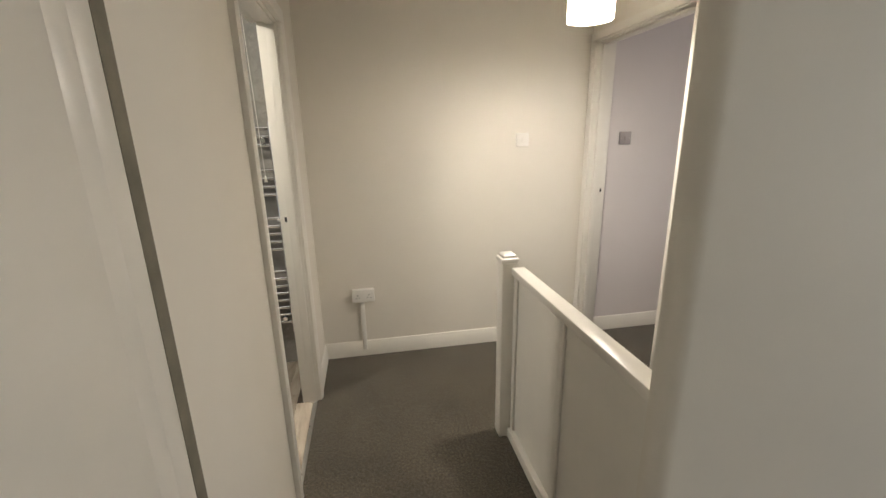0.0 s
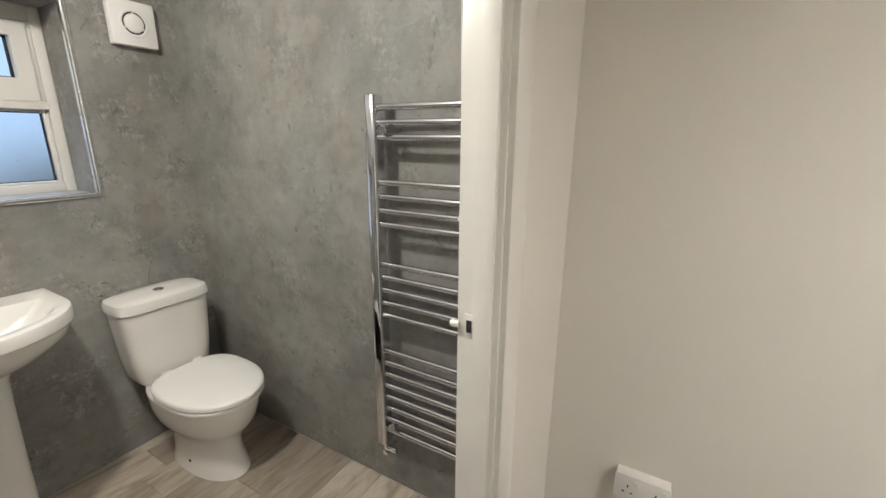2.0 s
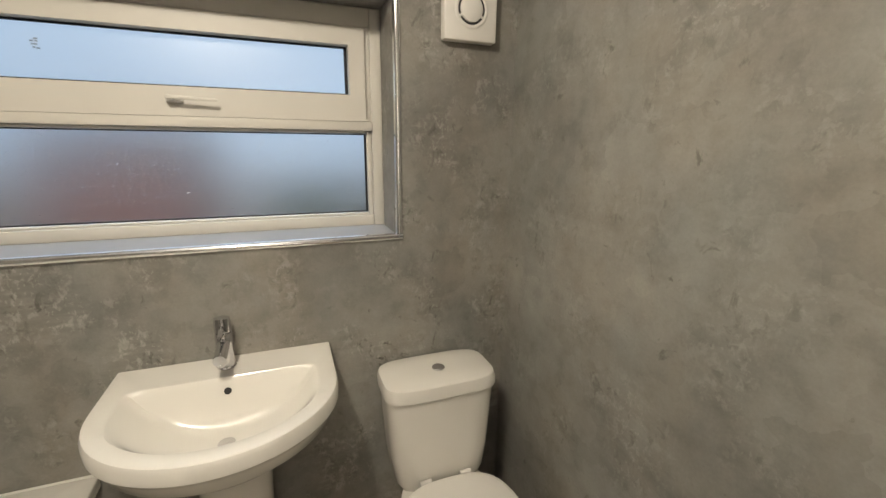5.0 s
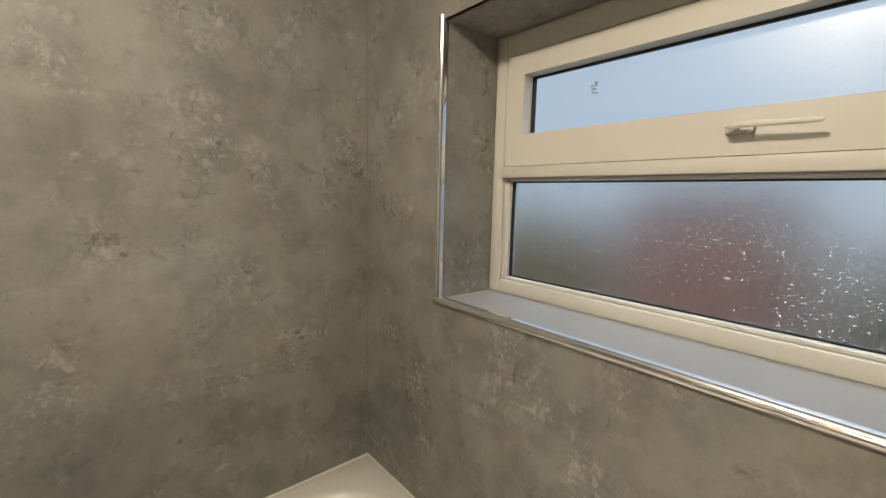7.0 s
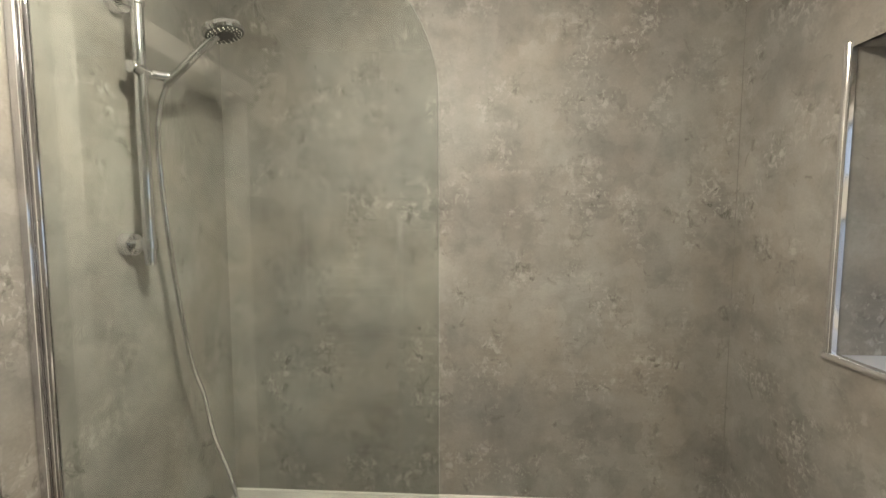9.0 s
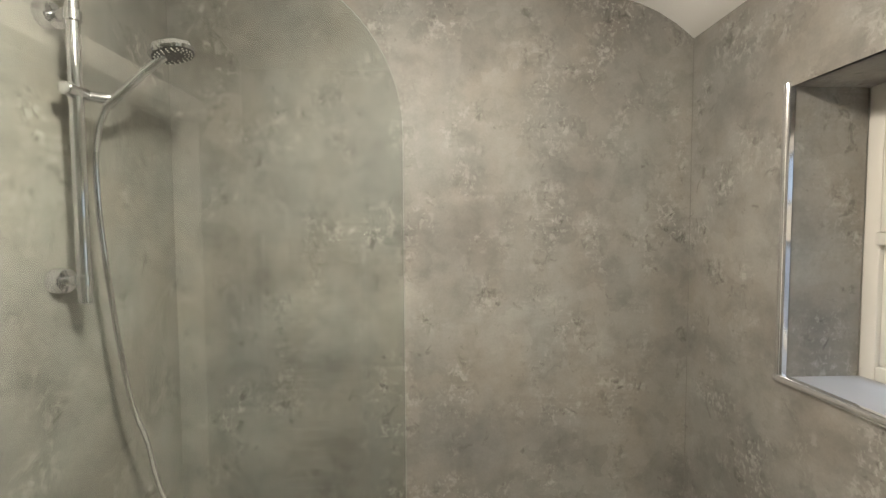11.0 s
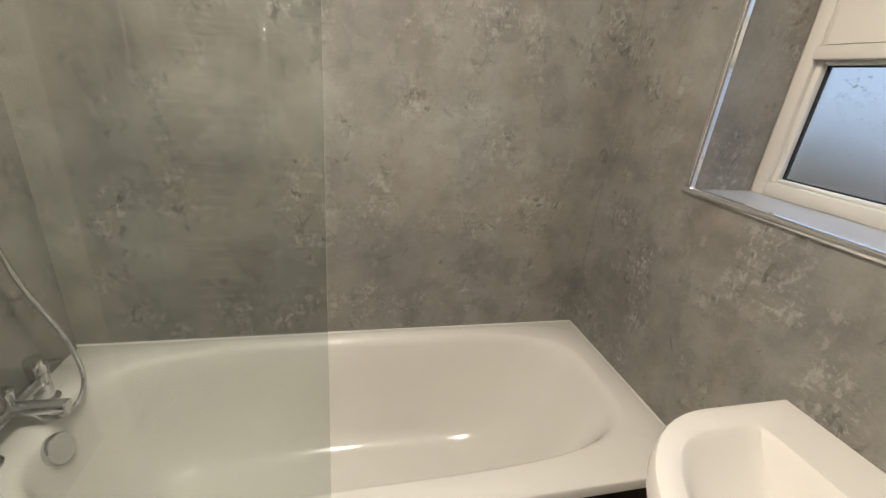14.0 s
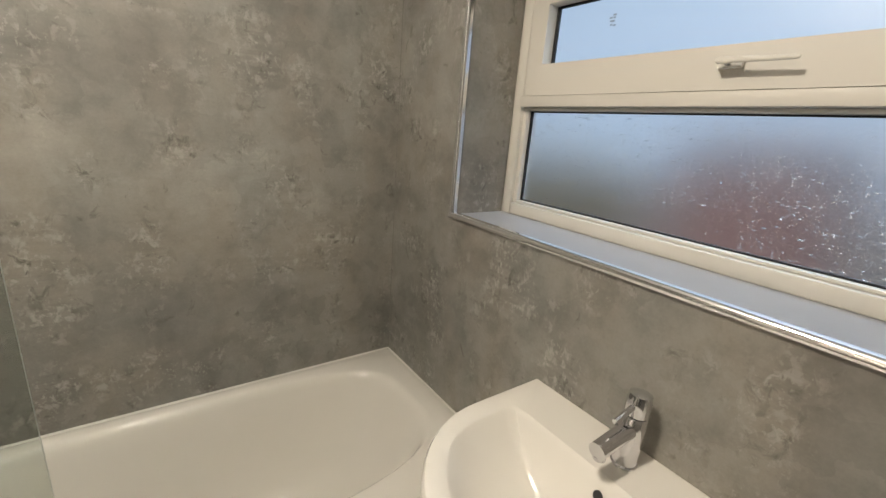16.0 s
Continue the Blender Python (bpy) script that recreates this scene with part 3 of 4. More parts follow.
part("trim_bar", trim_bar((0.0005, W_Y0 - 0.014, W_Z0 - 0.0140), (0.0005, W_Y1 + 0.014, W_Z0 - 0.0140), (1, 0, 0), (0, 0, 1)), TRIM_CHROME, trim)
part("trim_bar", trim_bar((0.0005, W_Y0 - 0.014, W_Z0 + 0.0061), (0.0005, W_Y0 - 0.014, W_Z1 + 0.009), (1, 0, 0), (0, 1, 0)), TRIM_CHROME, trim)
part("trim_bar", trim_bar((0.0005, W_Y1 + 0.014, W_Z0 + 0.0061), (0.0005, W_Y1 + 0.014, W_Z1 + 0.009), (1, 0, 0), (0, -1, 0)), TRIM_CHROME, trim)

# ---- bathroom: extractor fan ----
fan = thing("extractor_fan", "white square plastic extractor fan on the grey wall", "extractor fan", (0.0, 1.822, 1.80))
part("housing", box(0.0, 0.037, 1.737, 1.908, 1.803, 1.976, 0.006), PLASTIC, fan)
face = pose(0.037, 1.822, 1.890, 0, 90, 0)
part("grille_ring", lathe([(0.043, 0.0), (0.054, 0.0), (0.054, 0.002), (0.051, 0.004), (0.046, 0.004), (0.043, 0.002)], face, 40, caps=False), PLASTIC, fan)
part("grille_slot", lathe([(0.037, 0.0006), (0.044, 0.0006), (0.044, 0.0012), (0.037, 0.0012)], face, 40, caps=False), DARK, fan, "dark air slot")
part("grille_cap", lathe([(0.036, 0.0), (0.036, 0.005), (0.033, 0.007), (0.001, 0.008)], face, 40), PLASTIC, fan)
for k in range(3):
    a = radians(90 + 120 * k)
    c, s = math.cos(a), math.sin(a)
    part("grille_spoke", rod((0.039, 1.822 + 0.035 * c, 1.890 + 0.035 * s), (0.039, 1.822 + 0.045 * c, 1.890 + 0.045 * s), 0.004, 8), PLASTIC, fan)

# ---- bathroom: bath ----
RIM = 0.56
bath = thing("bathtub", "white glossy acrylic bath with its front panel missing", "bathtub", (0.85, 0.35, 0.0))
CX, CY = 0.85, 0.35
rings = [rounded(CX, CY, 0.80, 0.29, 6, RIM - 0.030), rounded(CX, CY, 0.84, 0.337, 60, RIM - 0.034), rounded(CX, CY, 0.849, 0.349, 80, RIM - 0.034),
         rounded(CX, CY, 0.8495, 0.3495, 90, RIM - 0.004), rounded(CX, CY, 0.846, 0.346, 90, RIM),
         rounded(0.839, 0.333, 0.765, 0.294, 3.8, RIM), rounded(0.839, 0.333, 0.757, 0.287, 3.8, RIM - 0.002), rounded(0.839, 0.333, 0.750, 0.281, 3.8, RIM - 0.007),
         rounded(0.841, 0.333, 0.744, 0.276, 3.8, RIM - 0.015), rounded(0.845, 0.333, 0.737, 0.271, 3.8, RIM - 0.030), rounded(0.854, 0.333, 0.718, 0.262, 3.7, RIM - 0.08), rounded(0.866, 0.333, 0.694, 0.252, 3.6, RIM - 0.14),
         rounded(0.895, 0.333, 0.635, 0.232, 3.6, RIM - 0.26), rounded(0.925, 0.333, 0.575, 0.208, 3.4, RIM - 0.345),
         rounded(0.945, 0.333, 0.50, 0.175, 3.2, RIM - 0.385), rounded(0.955, 0.333, 0.36, 0.115, 3, RIM - 0.398), rounded(0.96, 0.333, 0.12, 0.04, 2.5, RIM - 0.402)]
tub_bm = loft(rings, caps=False)
tub_bm.verts.ensure_lookup_table()
tub_bm.faces.new(list(tub_bm.verts)[-64:])
smooth(part("tub", tub_bm, ACRYLIC, bath), 75)
under = [rounded(CX, CY, 0.815, 0.325, 8, RIM - 0.0345), rounded(0.85, 0.338, 0.765, 0.305, 5, RIM - 0.10), rounded(0.862, 0.333, 0.735, 0.285, 4.4, RIM - 0.20), rounded(0.915, 0.333, 0.65, 0.255, 4, RIM - 0.345), rounded(0.94, 0.333, 0.56, 0.22, 3.5, RIM - 0.42), rounded(0.95, 0.333, 0.45, 0.18, 3, RIM - 0.435)]
under_bm = loft(under, caps=False)
under_bm.verts.ensure_lookup_table()
under_bm.faces.new(list(under_bm.verts)[-64:])
part("underside", under_bm, DUST, bath, "rough fibreglass bath underside")
for x in (0.40, 1.30):
    part("cradle", box(x - 0.02, x + 0.02, 0.05, 0.66, 0.09, 0.125, 0.003), DULL_CHROME, bath, "bare metal bath cradle")
    for y in (0.10, 0.61):
        part("leg", rod((x, y, 0.0), (x, y, 0.095), 0.008, 10), DULL_CHROME, bath, "threaded metal leg")
part("overflow", lathe([(0.036, -0.01), (0.039, 0.004), (0.039, 0.010), (0.036, 0.014), (0.002, 0.0155)], look((1.570, 0.370, 0.517), (0.6, 0.50, 0.80)) @ pose(0, 0, 0, 180, 0, 0), 36), CHROME, bath, "round chrome overflow cover")
waste = part("waste", lathe([(0.038, 0), (0.038, 0.003), (0.030, 0.006), (0.024, 0.003), (0.002, 0.002)], pose(1.445, 0.285, RIM - 0.393), 32), CHROME, bath, "chrome plug waste")
part("drain", lathe([(0.021, 0.0), (0.021, 0.0012), (0.002, 0.0014)], pose(1.445, 0.285, RIM - 0.3895), 20), DARK, waste, "dark drain hole")
lone("timber_batten", box(0.012, 0.06, 0.05, 0.66, 0.0, 0.42, 0.004), TIMBER, "rough brown timber upright under the bath", "timber", (0.036, 0.35, 0.0))
lone("floor_rubble", loft([rounded(0.30, 0.40, 0.28 * s, 0.22 * s, 2.6, z, 24) for s, z in ((1.0, -0.003), (0.9, 0.012), (0.6, 0.03), (0.2, 0.036))]), DUST, "dusty dark rubble under the open bath", "rubble", (0.30, 0.40, 0.0))
bead = thing("sealant", "thin white sealant bead along the bath edge", "sealant", (0.85, 0.0, RIM))
bead["kind"] = "structure"
part("bead", tube([(0.003, 0.004, RIM + 0.001), (1.697, 0.004, RIM + 0.001)], 0.004, 8), ACRYLIC, bead)
structure("corner_sealant", tube([(0.001, 0.001, RIM + 0.002), (0.001, 0.001, 2.20)], 0.0014, 8), DARK_SEAL, "thin dark sealant line in the panel corner", "sealant")
part("bead", tube([(0.004, 0.003, RIM + 0.001), (0.004, 0.697, RIM + 0.001)], 0.004, 8), ACRYLIC, bead)

# ---- bathroom: glass bath screen ----
S_Y = 0.656
screen = thing("shower_screen", "clear glass bath screen with a rounded top corner", "shower screen", (1.30, S_Y, RIM))
ox, oz, r = 1.215, 1.745, 0.292
outline = [(1.670, RIM + 0.012), (0.923, RIM + 0.012)] + [(ox - r * math.cos(a), oz + r * math.sin(a)) for a in (math.pi / 2 * k / 20 for k in range(21))] + [(1.670, oz + r)]
glass_bm = loft([[(x, S_Y - 0.003, z) for x, z in outline], [(x, S_Y + 0.003, z) for x, z in outline]])
pane = part("pane", glass_bm, CLEAR_GLASS, screen)
pane.data.materials.append(GLASS_EDGE)
for p in pane.data.polygons:
    p.material_index = 0 if abs(p.normal.y) > 0.9 else 1
pane.visible_shadow = False
part("wall_profile", box(1.681, 1.6995, S_Y - 0.016, S_Y + 0.016, RIM + 0.002, oz + r + 0.006, 0.004), CHROME, screen, "polished chrome wall profile")
part("hinge_profile", rod((1.674, S_Y, RIM + 0.004), (1.674, S_Y, oz + r + 0.004), 0.009, 20), CHROME, screen, "round chrome hinge profile")
part("fixing_screw", rod((1.688, S_Y + 0.014, 1.99), (1.688, S_Y + 0.024, 1.99), 0.006, 12), CHROME, screen)
part("seal_strip", box(0.93, 1.655, S_Y - 0.004, S_Y + 0.004, RIM + 0.001, RIM + 0.013), CLEAR_GLASS, screen, "clear rubber seal strip")

# ---- bathroom: bath shower mixer ----
mixer = thing("bath_shower_mixer", "chrome bath tap with two handles and shower outlet", "tap", (1.64, 0.34, RIM))
TX, TZ = 1.650, RIM
for y in (0.446, 0.238):
    part("flange", lathe([(0.030, 0), (0.030, 0.004), (0.022, 0.010), (0.02, 0.011)], pose(TX, y, TZ), 32), CHROME, mixer)
    body = part("pillar", lathe([(0.020, 0.008), (0.021, 0.05), (0.0215, 0.085), (0.020, 0.088)], pose(TX, y, TZ), 32), CHROME, mixer)
    part("tap_head", lathe([(0.0225, 0.089), (0.0225, 0.122), (0.020, 0.128), (0.004, 0.130)], pose(TX, y, TZ), 32), CHROME, body)
    part("tap_lever", rod((TX - 0.006, y, TZ + 0.108), (TX - 0.052, y, TZ + 0.122), 0.0055, 14), CHROME, body)
part("bridge", rod((TX, 0.436, TZ + 0.062), (TX, 0.248, TZ + 0.062), 0.015, 24), CHROME, mixer)
part("spout", rod((TX - 0.004, 0.34, TZ + 0.062), (TX - 0.112, 0.34, TZ + 0.060), 0.0175, 24), CHROME, mixer)
part("spout_nozzle", rod((TX - 0.098, 0.34, TZ + 0.046), (TX - 0.098, 0.34, TZ + 0.036), 0.0115, 18), CHROME, mixer)
part("diverter", lathe([(0.012, 0), (0.012, 0.02), (0.014, 0.024), (0.014, 0.045), (0.010, 0.05)], pose(TX, 0.34, TZ + 0.072), 24), CHROME, mixer)
part("hose_outlet", rod((TX - 0.004, 0.325, TZ + 0.055), (TX - 0.022, 0.327, TZ + 0.040), 0.010, 16), CHROME, mixer)

# ---- bathroom: shower rail ----
rail = thing("shower_rail", "chrome shower riser rail with handset on grey panel", "shower rail", (1.64, 0.44, 1.43))
RX, RY = 1.640, 0.430
part("riser", rod((RX, RY, 1.425), (RX, RY, 2.135), 0.0130, 24), CHROME, rail)
for z in (1.475, 2.045):
    b = part("bracket", rod((1.7, RY, z), (RX - 0.004, RY, z), 0.0125, 20), CHROME, rail)
    part("bracket_rose", lathe([(0.029, 0), (0.0295, 0.014), (0.026, 0.024), (0.013, 0.027)], look((1.7, RY, z), (0, RY, z)) @ pose(0, 0, 0, 180, 0, 0), 28), CHROME, b)
    part("bracket_collar", rod((RX, RY, z - 0.013), (RX, RY, z + 0.013), 0.0165, 20), CHROME, b)
part("slider", rod((RX, RY + 0.03, 1.885), (RX, RY - 0.028, 1.885), 0.015, 20), CHROME, rail)
part("slider_arm", tube(smooth_path([(RX, RY - 0.02, 1.885), (RX - 0.02, RY - 0.045, 1.885), (RX - 0.035, RY - 0.060, 1.89)], 5), 0.012, 14), CHROME, rail)
hs = part("handset", tube(smooth_path([(RX - 0.026, RY - 0.050, 1.868), (RX - 0.060, RY - 0.063, 1.911), (RX - 0.096, RY - 0.076, 1.956), (RX - 0.134, RY - 0.089, 1.999)], 6), 0.0105, 16), CHROME, rail, "chrome shower handset")
hm = look((RX - 0.150, RY - 0.094, 2.012), (RX - 0.235, RY - 0.108, 1.72)) @ pose(0, 0, 0, 180, 0, 0)
part("shower_head", lathe([(0.012, -0.022), (0.036, -0.016), (0.049, -0.006), (0.051, 0.004), (0.047, 0.010)], hm, 40), CHROME, hs)
part("spray_face", lathe([(0.046, 0.0105), (0.030, 0.0125), (0.002, 0.013)], hm, 32), DARK, hs, "dark spray face")
bm = bmesh.new()
for ring_r, count in ((0.040, 22), (0.033, 18), (0.025, 12)):
    for k in range(count):
        a = 2 * math.pi * k / count
        bmesh.ops.create_icosphere(bm, subdivisions=1, radius=0.0019, matrix=hm @ Matrix.Translation((ring_r * math.cos(a), ring_r * math.sin(a), 0.0125)))
nz = part("spray_nozzles", bm, PLASTIC, hs, "pale rubber spray nozzles")
nz["kind"] = "stuff"
hose_pts = smooth_path([(1.613, 0.381, 1.868), (1.622, 0.398, 1.80), (1.628, 0.400, 1.70), (1.625, 0.386, 1.50), (1.621, 0.338, 1.19), (1.618, 0.286, 1.04), (1.616, 0.250, 0.90), (1.609, 0.195, 0.75),
                        (1.598, 0.180, 0.66), (1.578, 0.203, 0.594), (1.563, 0.265, 0.570), (1.573, 0.323, 0.575), (1.598, 0.336, 0.588), (1.622, 0.328, 0.600)], 28)
part("hose", tube(hose_pts, 0.0062, 10, rib=0.10), CHROME, rail, "ribbed chrome shower hose")

# ---- bathroom: basin and pedestal ----
BY = 1.072


def d_ring(x0, x1, w, z, side=0.45, n=0, back=10, flank=6, front=28):
    """A D shape: straight back at x0, straight flanks, curved front to x1."""
    xs = x0 + (x1 - x0) * side
    pts = [(x0, BY - w + 2 * w * k / back) for k in range(back)]
    pts += [(x0 + (xs - x0) * k / flank, BY + w) for k in range(flank)]
    pts += [(xs + (x1 - xs) * math.sin(math.pi * k / front), BY + w * math.cos(math.pi * k / front)) for k in range(front)]
    pts += [(xs - (xs - x0) * k / flank, BY - w) for k in range(flank)]
    if n:                                                  # round the back corners off
        for k, (x, y) in enumerate(pts):
            u, v = (xs - x) / (xs - x0), (y - BY) / w
            if u > 0:
                f = (abs(u) ** n + abs(v) ** n) ** (-1 / n)
                pts[k] = (xs - u * f * (xs - x0), BY + v * f * w)
    return [(x, y, z) for x, y in pts]


basin = thing("wash_basin", "white ceramic pedestal basin under the window", "wash basin", (0.2, BY, 0.0))
BZ = 0.870
bowl = [d_ring(0.012, 0.21, 0.080, BZ - 0.207, 0.4), d_ring(0.010, 0.29, 0.140, BZ - 0.187, 0.4), d_ring(0.006, 0.388, 0.222, BZ - 0.138, 0.4), d_ring(0.003, 0.445, 0.270, BZ - 0.088, 0.42),
        d_ring(0.002, 0.456, 0.280, BZ - 0.058, 0.43), d_ring(0.001, 0.4605, 0.285, BZ - 0.046, 0.44), d_ring(0.001, 0.4655, 0.2895, BZ - 0.042, 0.44), d_ring(0.001, 0.466, 0.290, BZ - 0.012, 0.44), d_ring(0.001, 0.461, 0.286, BZ - 0.002, 0.44), d_ring(0.002, 0.455, 0.282, BZ, 0.44),
        d_ring(0.124, 0.420, 0.240, BZ, 0.36, 22), d_ring(0.127, 0.416, 0.236, BZ - 0.003, 0.36, 22), d_ring(0.131, 0.410, 0.229, BZ - 0.009, 0.36, 20), d_ring(0.137, 0.400, 0.217, BZ - 0.022, 0.37, 18), d_ring(0.144, 0.386, 0.201, BZ - 0.040, 0.38, 16),
        d_ring(0.153, 0.367, 0.178, BZ - 0.062, 0.39, 13), d_ring(0.165, 0.343, 0.145, BZ - 0.086, 0.41, 9), d_ring(0.182, 0.310, 0.098, BZ - 0.110, 0.45, 5), d_ring(0.205, 0.275, 0.045, BZ - 0.124, 0.45, 2)]
smooth(part("bowl", loft(bowl), WHITE_CERAMIC, basin), 38)
part("overflow_hole", lathe([(0.0095, 0), (0.0095, 0.0016), (0.001, 0.0018)], look((0.1425, BY + 0.002, BZ - 0.033), (0.5, BY, BZ + 0.10)) @ pose(0, 0, 0, 180, 0, 0), 20), DARK, basin, "dark round overflow hole")
part("waste", lathe([(0.022, 0), (0.021, 0.003), (0.002, 0.004)], pose(0.24, BY, BZ - 0.127), 24), CHROME, basin, "chrome waste")
ped = [rounded(0.158, BY, 0.097, 0.082, 3.0, 0.0, 40), rounded(0.158, BY, 0.095, 0.080, 3.0, 0.012, 40), rounded(0.157, BY, 0.094, 0.080, 3.2, 0.10, 40), rounded(0.155, BY, 0.096, 0.085, 3.2, 0.35, 40), rounded(0.152, BY, 0.100, 0.092, 3.0, 0.55, 40), rounded(0.150, BY, 0.105, 0.100, 2.5, 0.64, 40), rounded(0.15, BY, 0.112, 0.112, 2.4, 0.672, 40)]
part("pedestal", loft(ped), WHITE_CERAMIC, basin)
tap = thing("basin_tap", "chrome single lever mixer tap on the basin", "tap", (0.062, BY - 0.005, BZ))
tx, ty = 0.062, BY - 0.005
part("flange", lathe([(0.025, 0), (0.025, 0.003), (0.022, 0.006), (0.02, 0.006)], pose(tx, ty, BZ), 32), CHROME, tap)
part("body", lathe([(0.0225, 0.004), (0.023, 0.07), (0.022, 0.102), (0.0205, 0.104)], pose(tx, ty, BZ, 0, -3, 0), 32), CHROME, tap)
part("spout", tube([(tx + 0.006, ty, BZ + 0.077), (tx + 0.05, ty, BZ + 0.0745), (tx + 0.100, ty, BZ + 0.0695), (tx + 0.104, ty, BZ + 0.069)], 0.0165, 22), CHROME, tap)
part("aerator", rod((tx + 0.092, ty, BZ + 0.058), (tx + 0.0915, ty, BZ + 0.048), 0.0115, 18), CHROME, tap)
lev = part("lever_cap", lathe([(0.022, 0.107), (0.0223, 0.134), (0.0205, 0.148), (0.004, 0.153)], pose(tx, ty, BZ, 0, -3, 0), 32), CHROME, tap)
part("lever", tube([(tx + 0.008, ty, BZ + 0.127), (tx + 0.034, ty, BZ + 0.122), (tx + 0.064, ty, BZ + 0.114)], 0.006, 12), CHROME, lev)

# ---- bathroom: toilet ----
TY = 1.690
toilet = thing("toilet", "white close coupled toilet with its lid down", "toilet", (0.35, TY, 0.0))


def egg(x0, x1, w, z, count=48, square=2.0):
    """An oval from x0 to x1, blunter at the back."""
    ring = []
    for k in range(count):
        u = 2 * math.pi * k / count
        c, s = math.cos(u), math.sin(u)
        xm = x0 + (x1 - x0) * 0.45
        a = (x1 - xm) if c > 0 else (xm - x0)
        n = 2.12 if c > 0 else square + 0.9
        x = xm + a * math.copysign(abs(c) ** (2 / n), c)
        y = TY + w * math.copysign(abs(s) ** (2 / n), s)
        ring.append((x, y, z))
    return ring


bowl = [egg(0.16, 0.585, 0.112, 0.0), egg(0.16, 0.583, 0.111, 0.012), egg(0.17, 0.566, 0.103, 0.05), egg(0.17, 0.553, 0.098, 0.10), egg(0.17, 0.553, 0.099, 0.15), egg(0.16, 0.568, 0.111, 0.19), egg(0.14, 0.603, 0.137, 0.225),
        egg(0.12, 0.638, 0.160, 0.268, square=1.3), egg(0.10, 0.657, 0.172, 0.315, square=1.2), egg(0.09, 0.669, 0.177, 0.360, square=1.1), egg(0.08, 0.666, 0.176, 0.378, square=1.1), egg(0.09, 0.656, 0.168, 0.384, square=1.1)]
part("pan", loft(bowl), WHITE_CERAMIC, toilet)
part("seat", loft([egg(0.232, 0.676, 0.178, 0.3855, square=2.2), egg(0.228, 0.684, 0.184, 0.390, square=2.2), egg(0.228, 0.684, 0.184, 0.401, square=2.2), egg(0.232, 0.679, 0.179, 0.405, square=2.2)]), PLASTIC, toilet, "white plastic toilet seat")
part("lid", loft([egg(0.230, 0.679, 0.178, 0.408, square=2.2), egg(0.226, 0.687, 0.186, 0.413, square=2.2), egg(0.226, 0.687, 0.186, 0.426, square=2.2), egg(0.229, 0.682, 0.182, 0.4315, square=2.2), egg(0.236, 0.670, 0.171, 0.4345, square=2.2), egg(0.31, 0.56, 0.09, 0.4365, square=2.2)]), PLASTIC, toilet, "white plastic toilet lid, closed")
cist = [rounded(0.120, TY, 0.085, 0.140, 5, 0.383, 56), rounded(0.119, TY, 0.092, 0.156, 5, 0.412, 56), rounded(0.118, TY, 0.096, 0.168, 5, 0.50, 56), rounded(0.117, TY, 0.1, 0.176, 5, 0.62, 56), rounded(0.117, TY, 0.1025, 0.182, 5, 0.722, 56)]
tank = part("cistern", loft(cist), WHITE_CERAMIC, toilet)
part("cistern_lid", loft([rounded(0.118, TY, 0.103, 0.183, 5, 0.724, 56), rounded(0.118, TY, 0.1095, 0.190, 5, 0.729, 56), rounded(0.118, TY, 0.110, 0.191, 4.6, 0.755, 56), rounded(0.118, TY, 0.105, 0.186, 4.4, 0.770, 56), rounded(0.118, TY, 0.090, 0.165, 4, 0.777, 56), rounded(0.118, TY, 0.04, 0.08, 3, 0.779, 56)]), WHITE_CERAMIC, tank)
part("flush_button", lathe([(0.0215, 0), (0.0215, 0.004), (0.019, 0.006), (0.001, 0.0055)], pose(0.128, TY + 0.004, 0.7785), 28), CHROME, tank, "round chrome flush button")
for y in (TY - 0.07, TY + 0.07):
    part("hinge", rod((0.222, y - 0.02, 0.426), (0.222, y + 0.02, 0.426), 0.009, 14), PLASTIC, toilet)
part("floor_fixing", rod((0.37, TY - 0.090, 0.055), (0.37, TY - 0.1045, 0.055), 0.008, 14), DARK, toilet, "dark floor fixing hole")
part("water_pipe", tube(smooth_path([(0.03, TY + 0.20, 0.02), (0.03, TY + 0.20, 0.30), (0.05, TY + 0.17, 0.37), (0.09, TY + 0.10, 0.40)], 6), 0.0075, 12), DULL_CHROME, toilet, "braided water pipe")
part("waste_pipe", rod((0.0, TY, 0.19), (0.16, TY, 0.19), 0.052, 24), PLASTIC, toilet, "white waste pipe")

# ---- bathroom: towel radiator ----
rad = thing("towel_radiator", "tall chrome ladder towel radiator on the grey wall", "radiator", (1.41, 1.95, 0.22))
RA, RB, RYY = 1.195, 1.668, 1.934
for x in (RA, RB):
    part("post", loft([rounded(x, RYY - 0.002, 0.0225, 0.028, 4.5, z, 32) if s else rounded(x, RYY - 0.002, 0.019, 0.0245, 4.5, z, 32) for z, s in ((0.262, 0), (0.266, 1), (1.566, 1), (1.571, 0))]), CHROME, rad)
heights = [1.532, 1.485, 1.439] + [1.295 - 0.0475 * k for k in range(4)] + [1.010 - 0.0482 * k for k in range(5)] + [0.674 - 0.0487 * k for k in range(8)]
for z in heights:
    part("bar", rod((RA + 0.004, RYY - 0.008, z), (RB - 0.004, RYY - 0.008, z), 0.0112, 16), CHROME, rad)
for x, z in ((RA + 0.055, 1.462), (RB - 0.055, 1.462), (RA + 0.055, 0.36), (RB - 0.055, 0.36)):
    b = part("wall_bracket", rod((x, 2.0, z), (x, RYY - 0.012, z), 0.009, 14), CHROME, rad)
    part("bracket_cap", rod((x, RYY - 0.010, z), (x, RYY - 0.034, z), 0.0155, 18), CHROME, b)
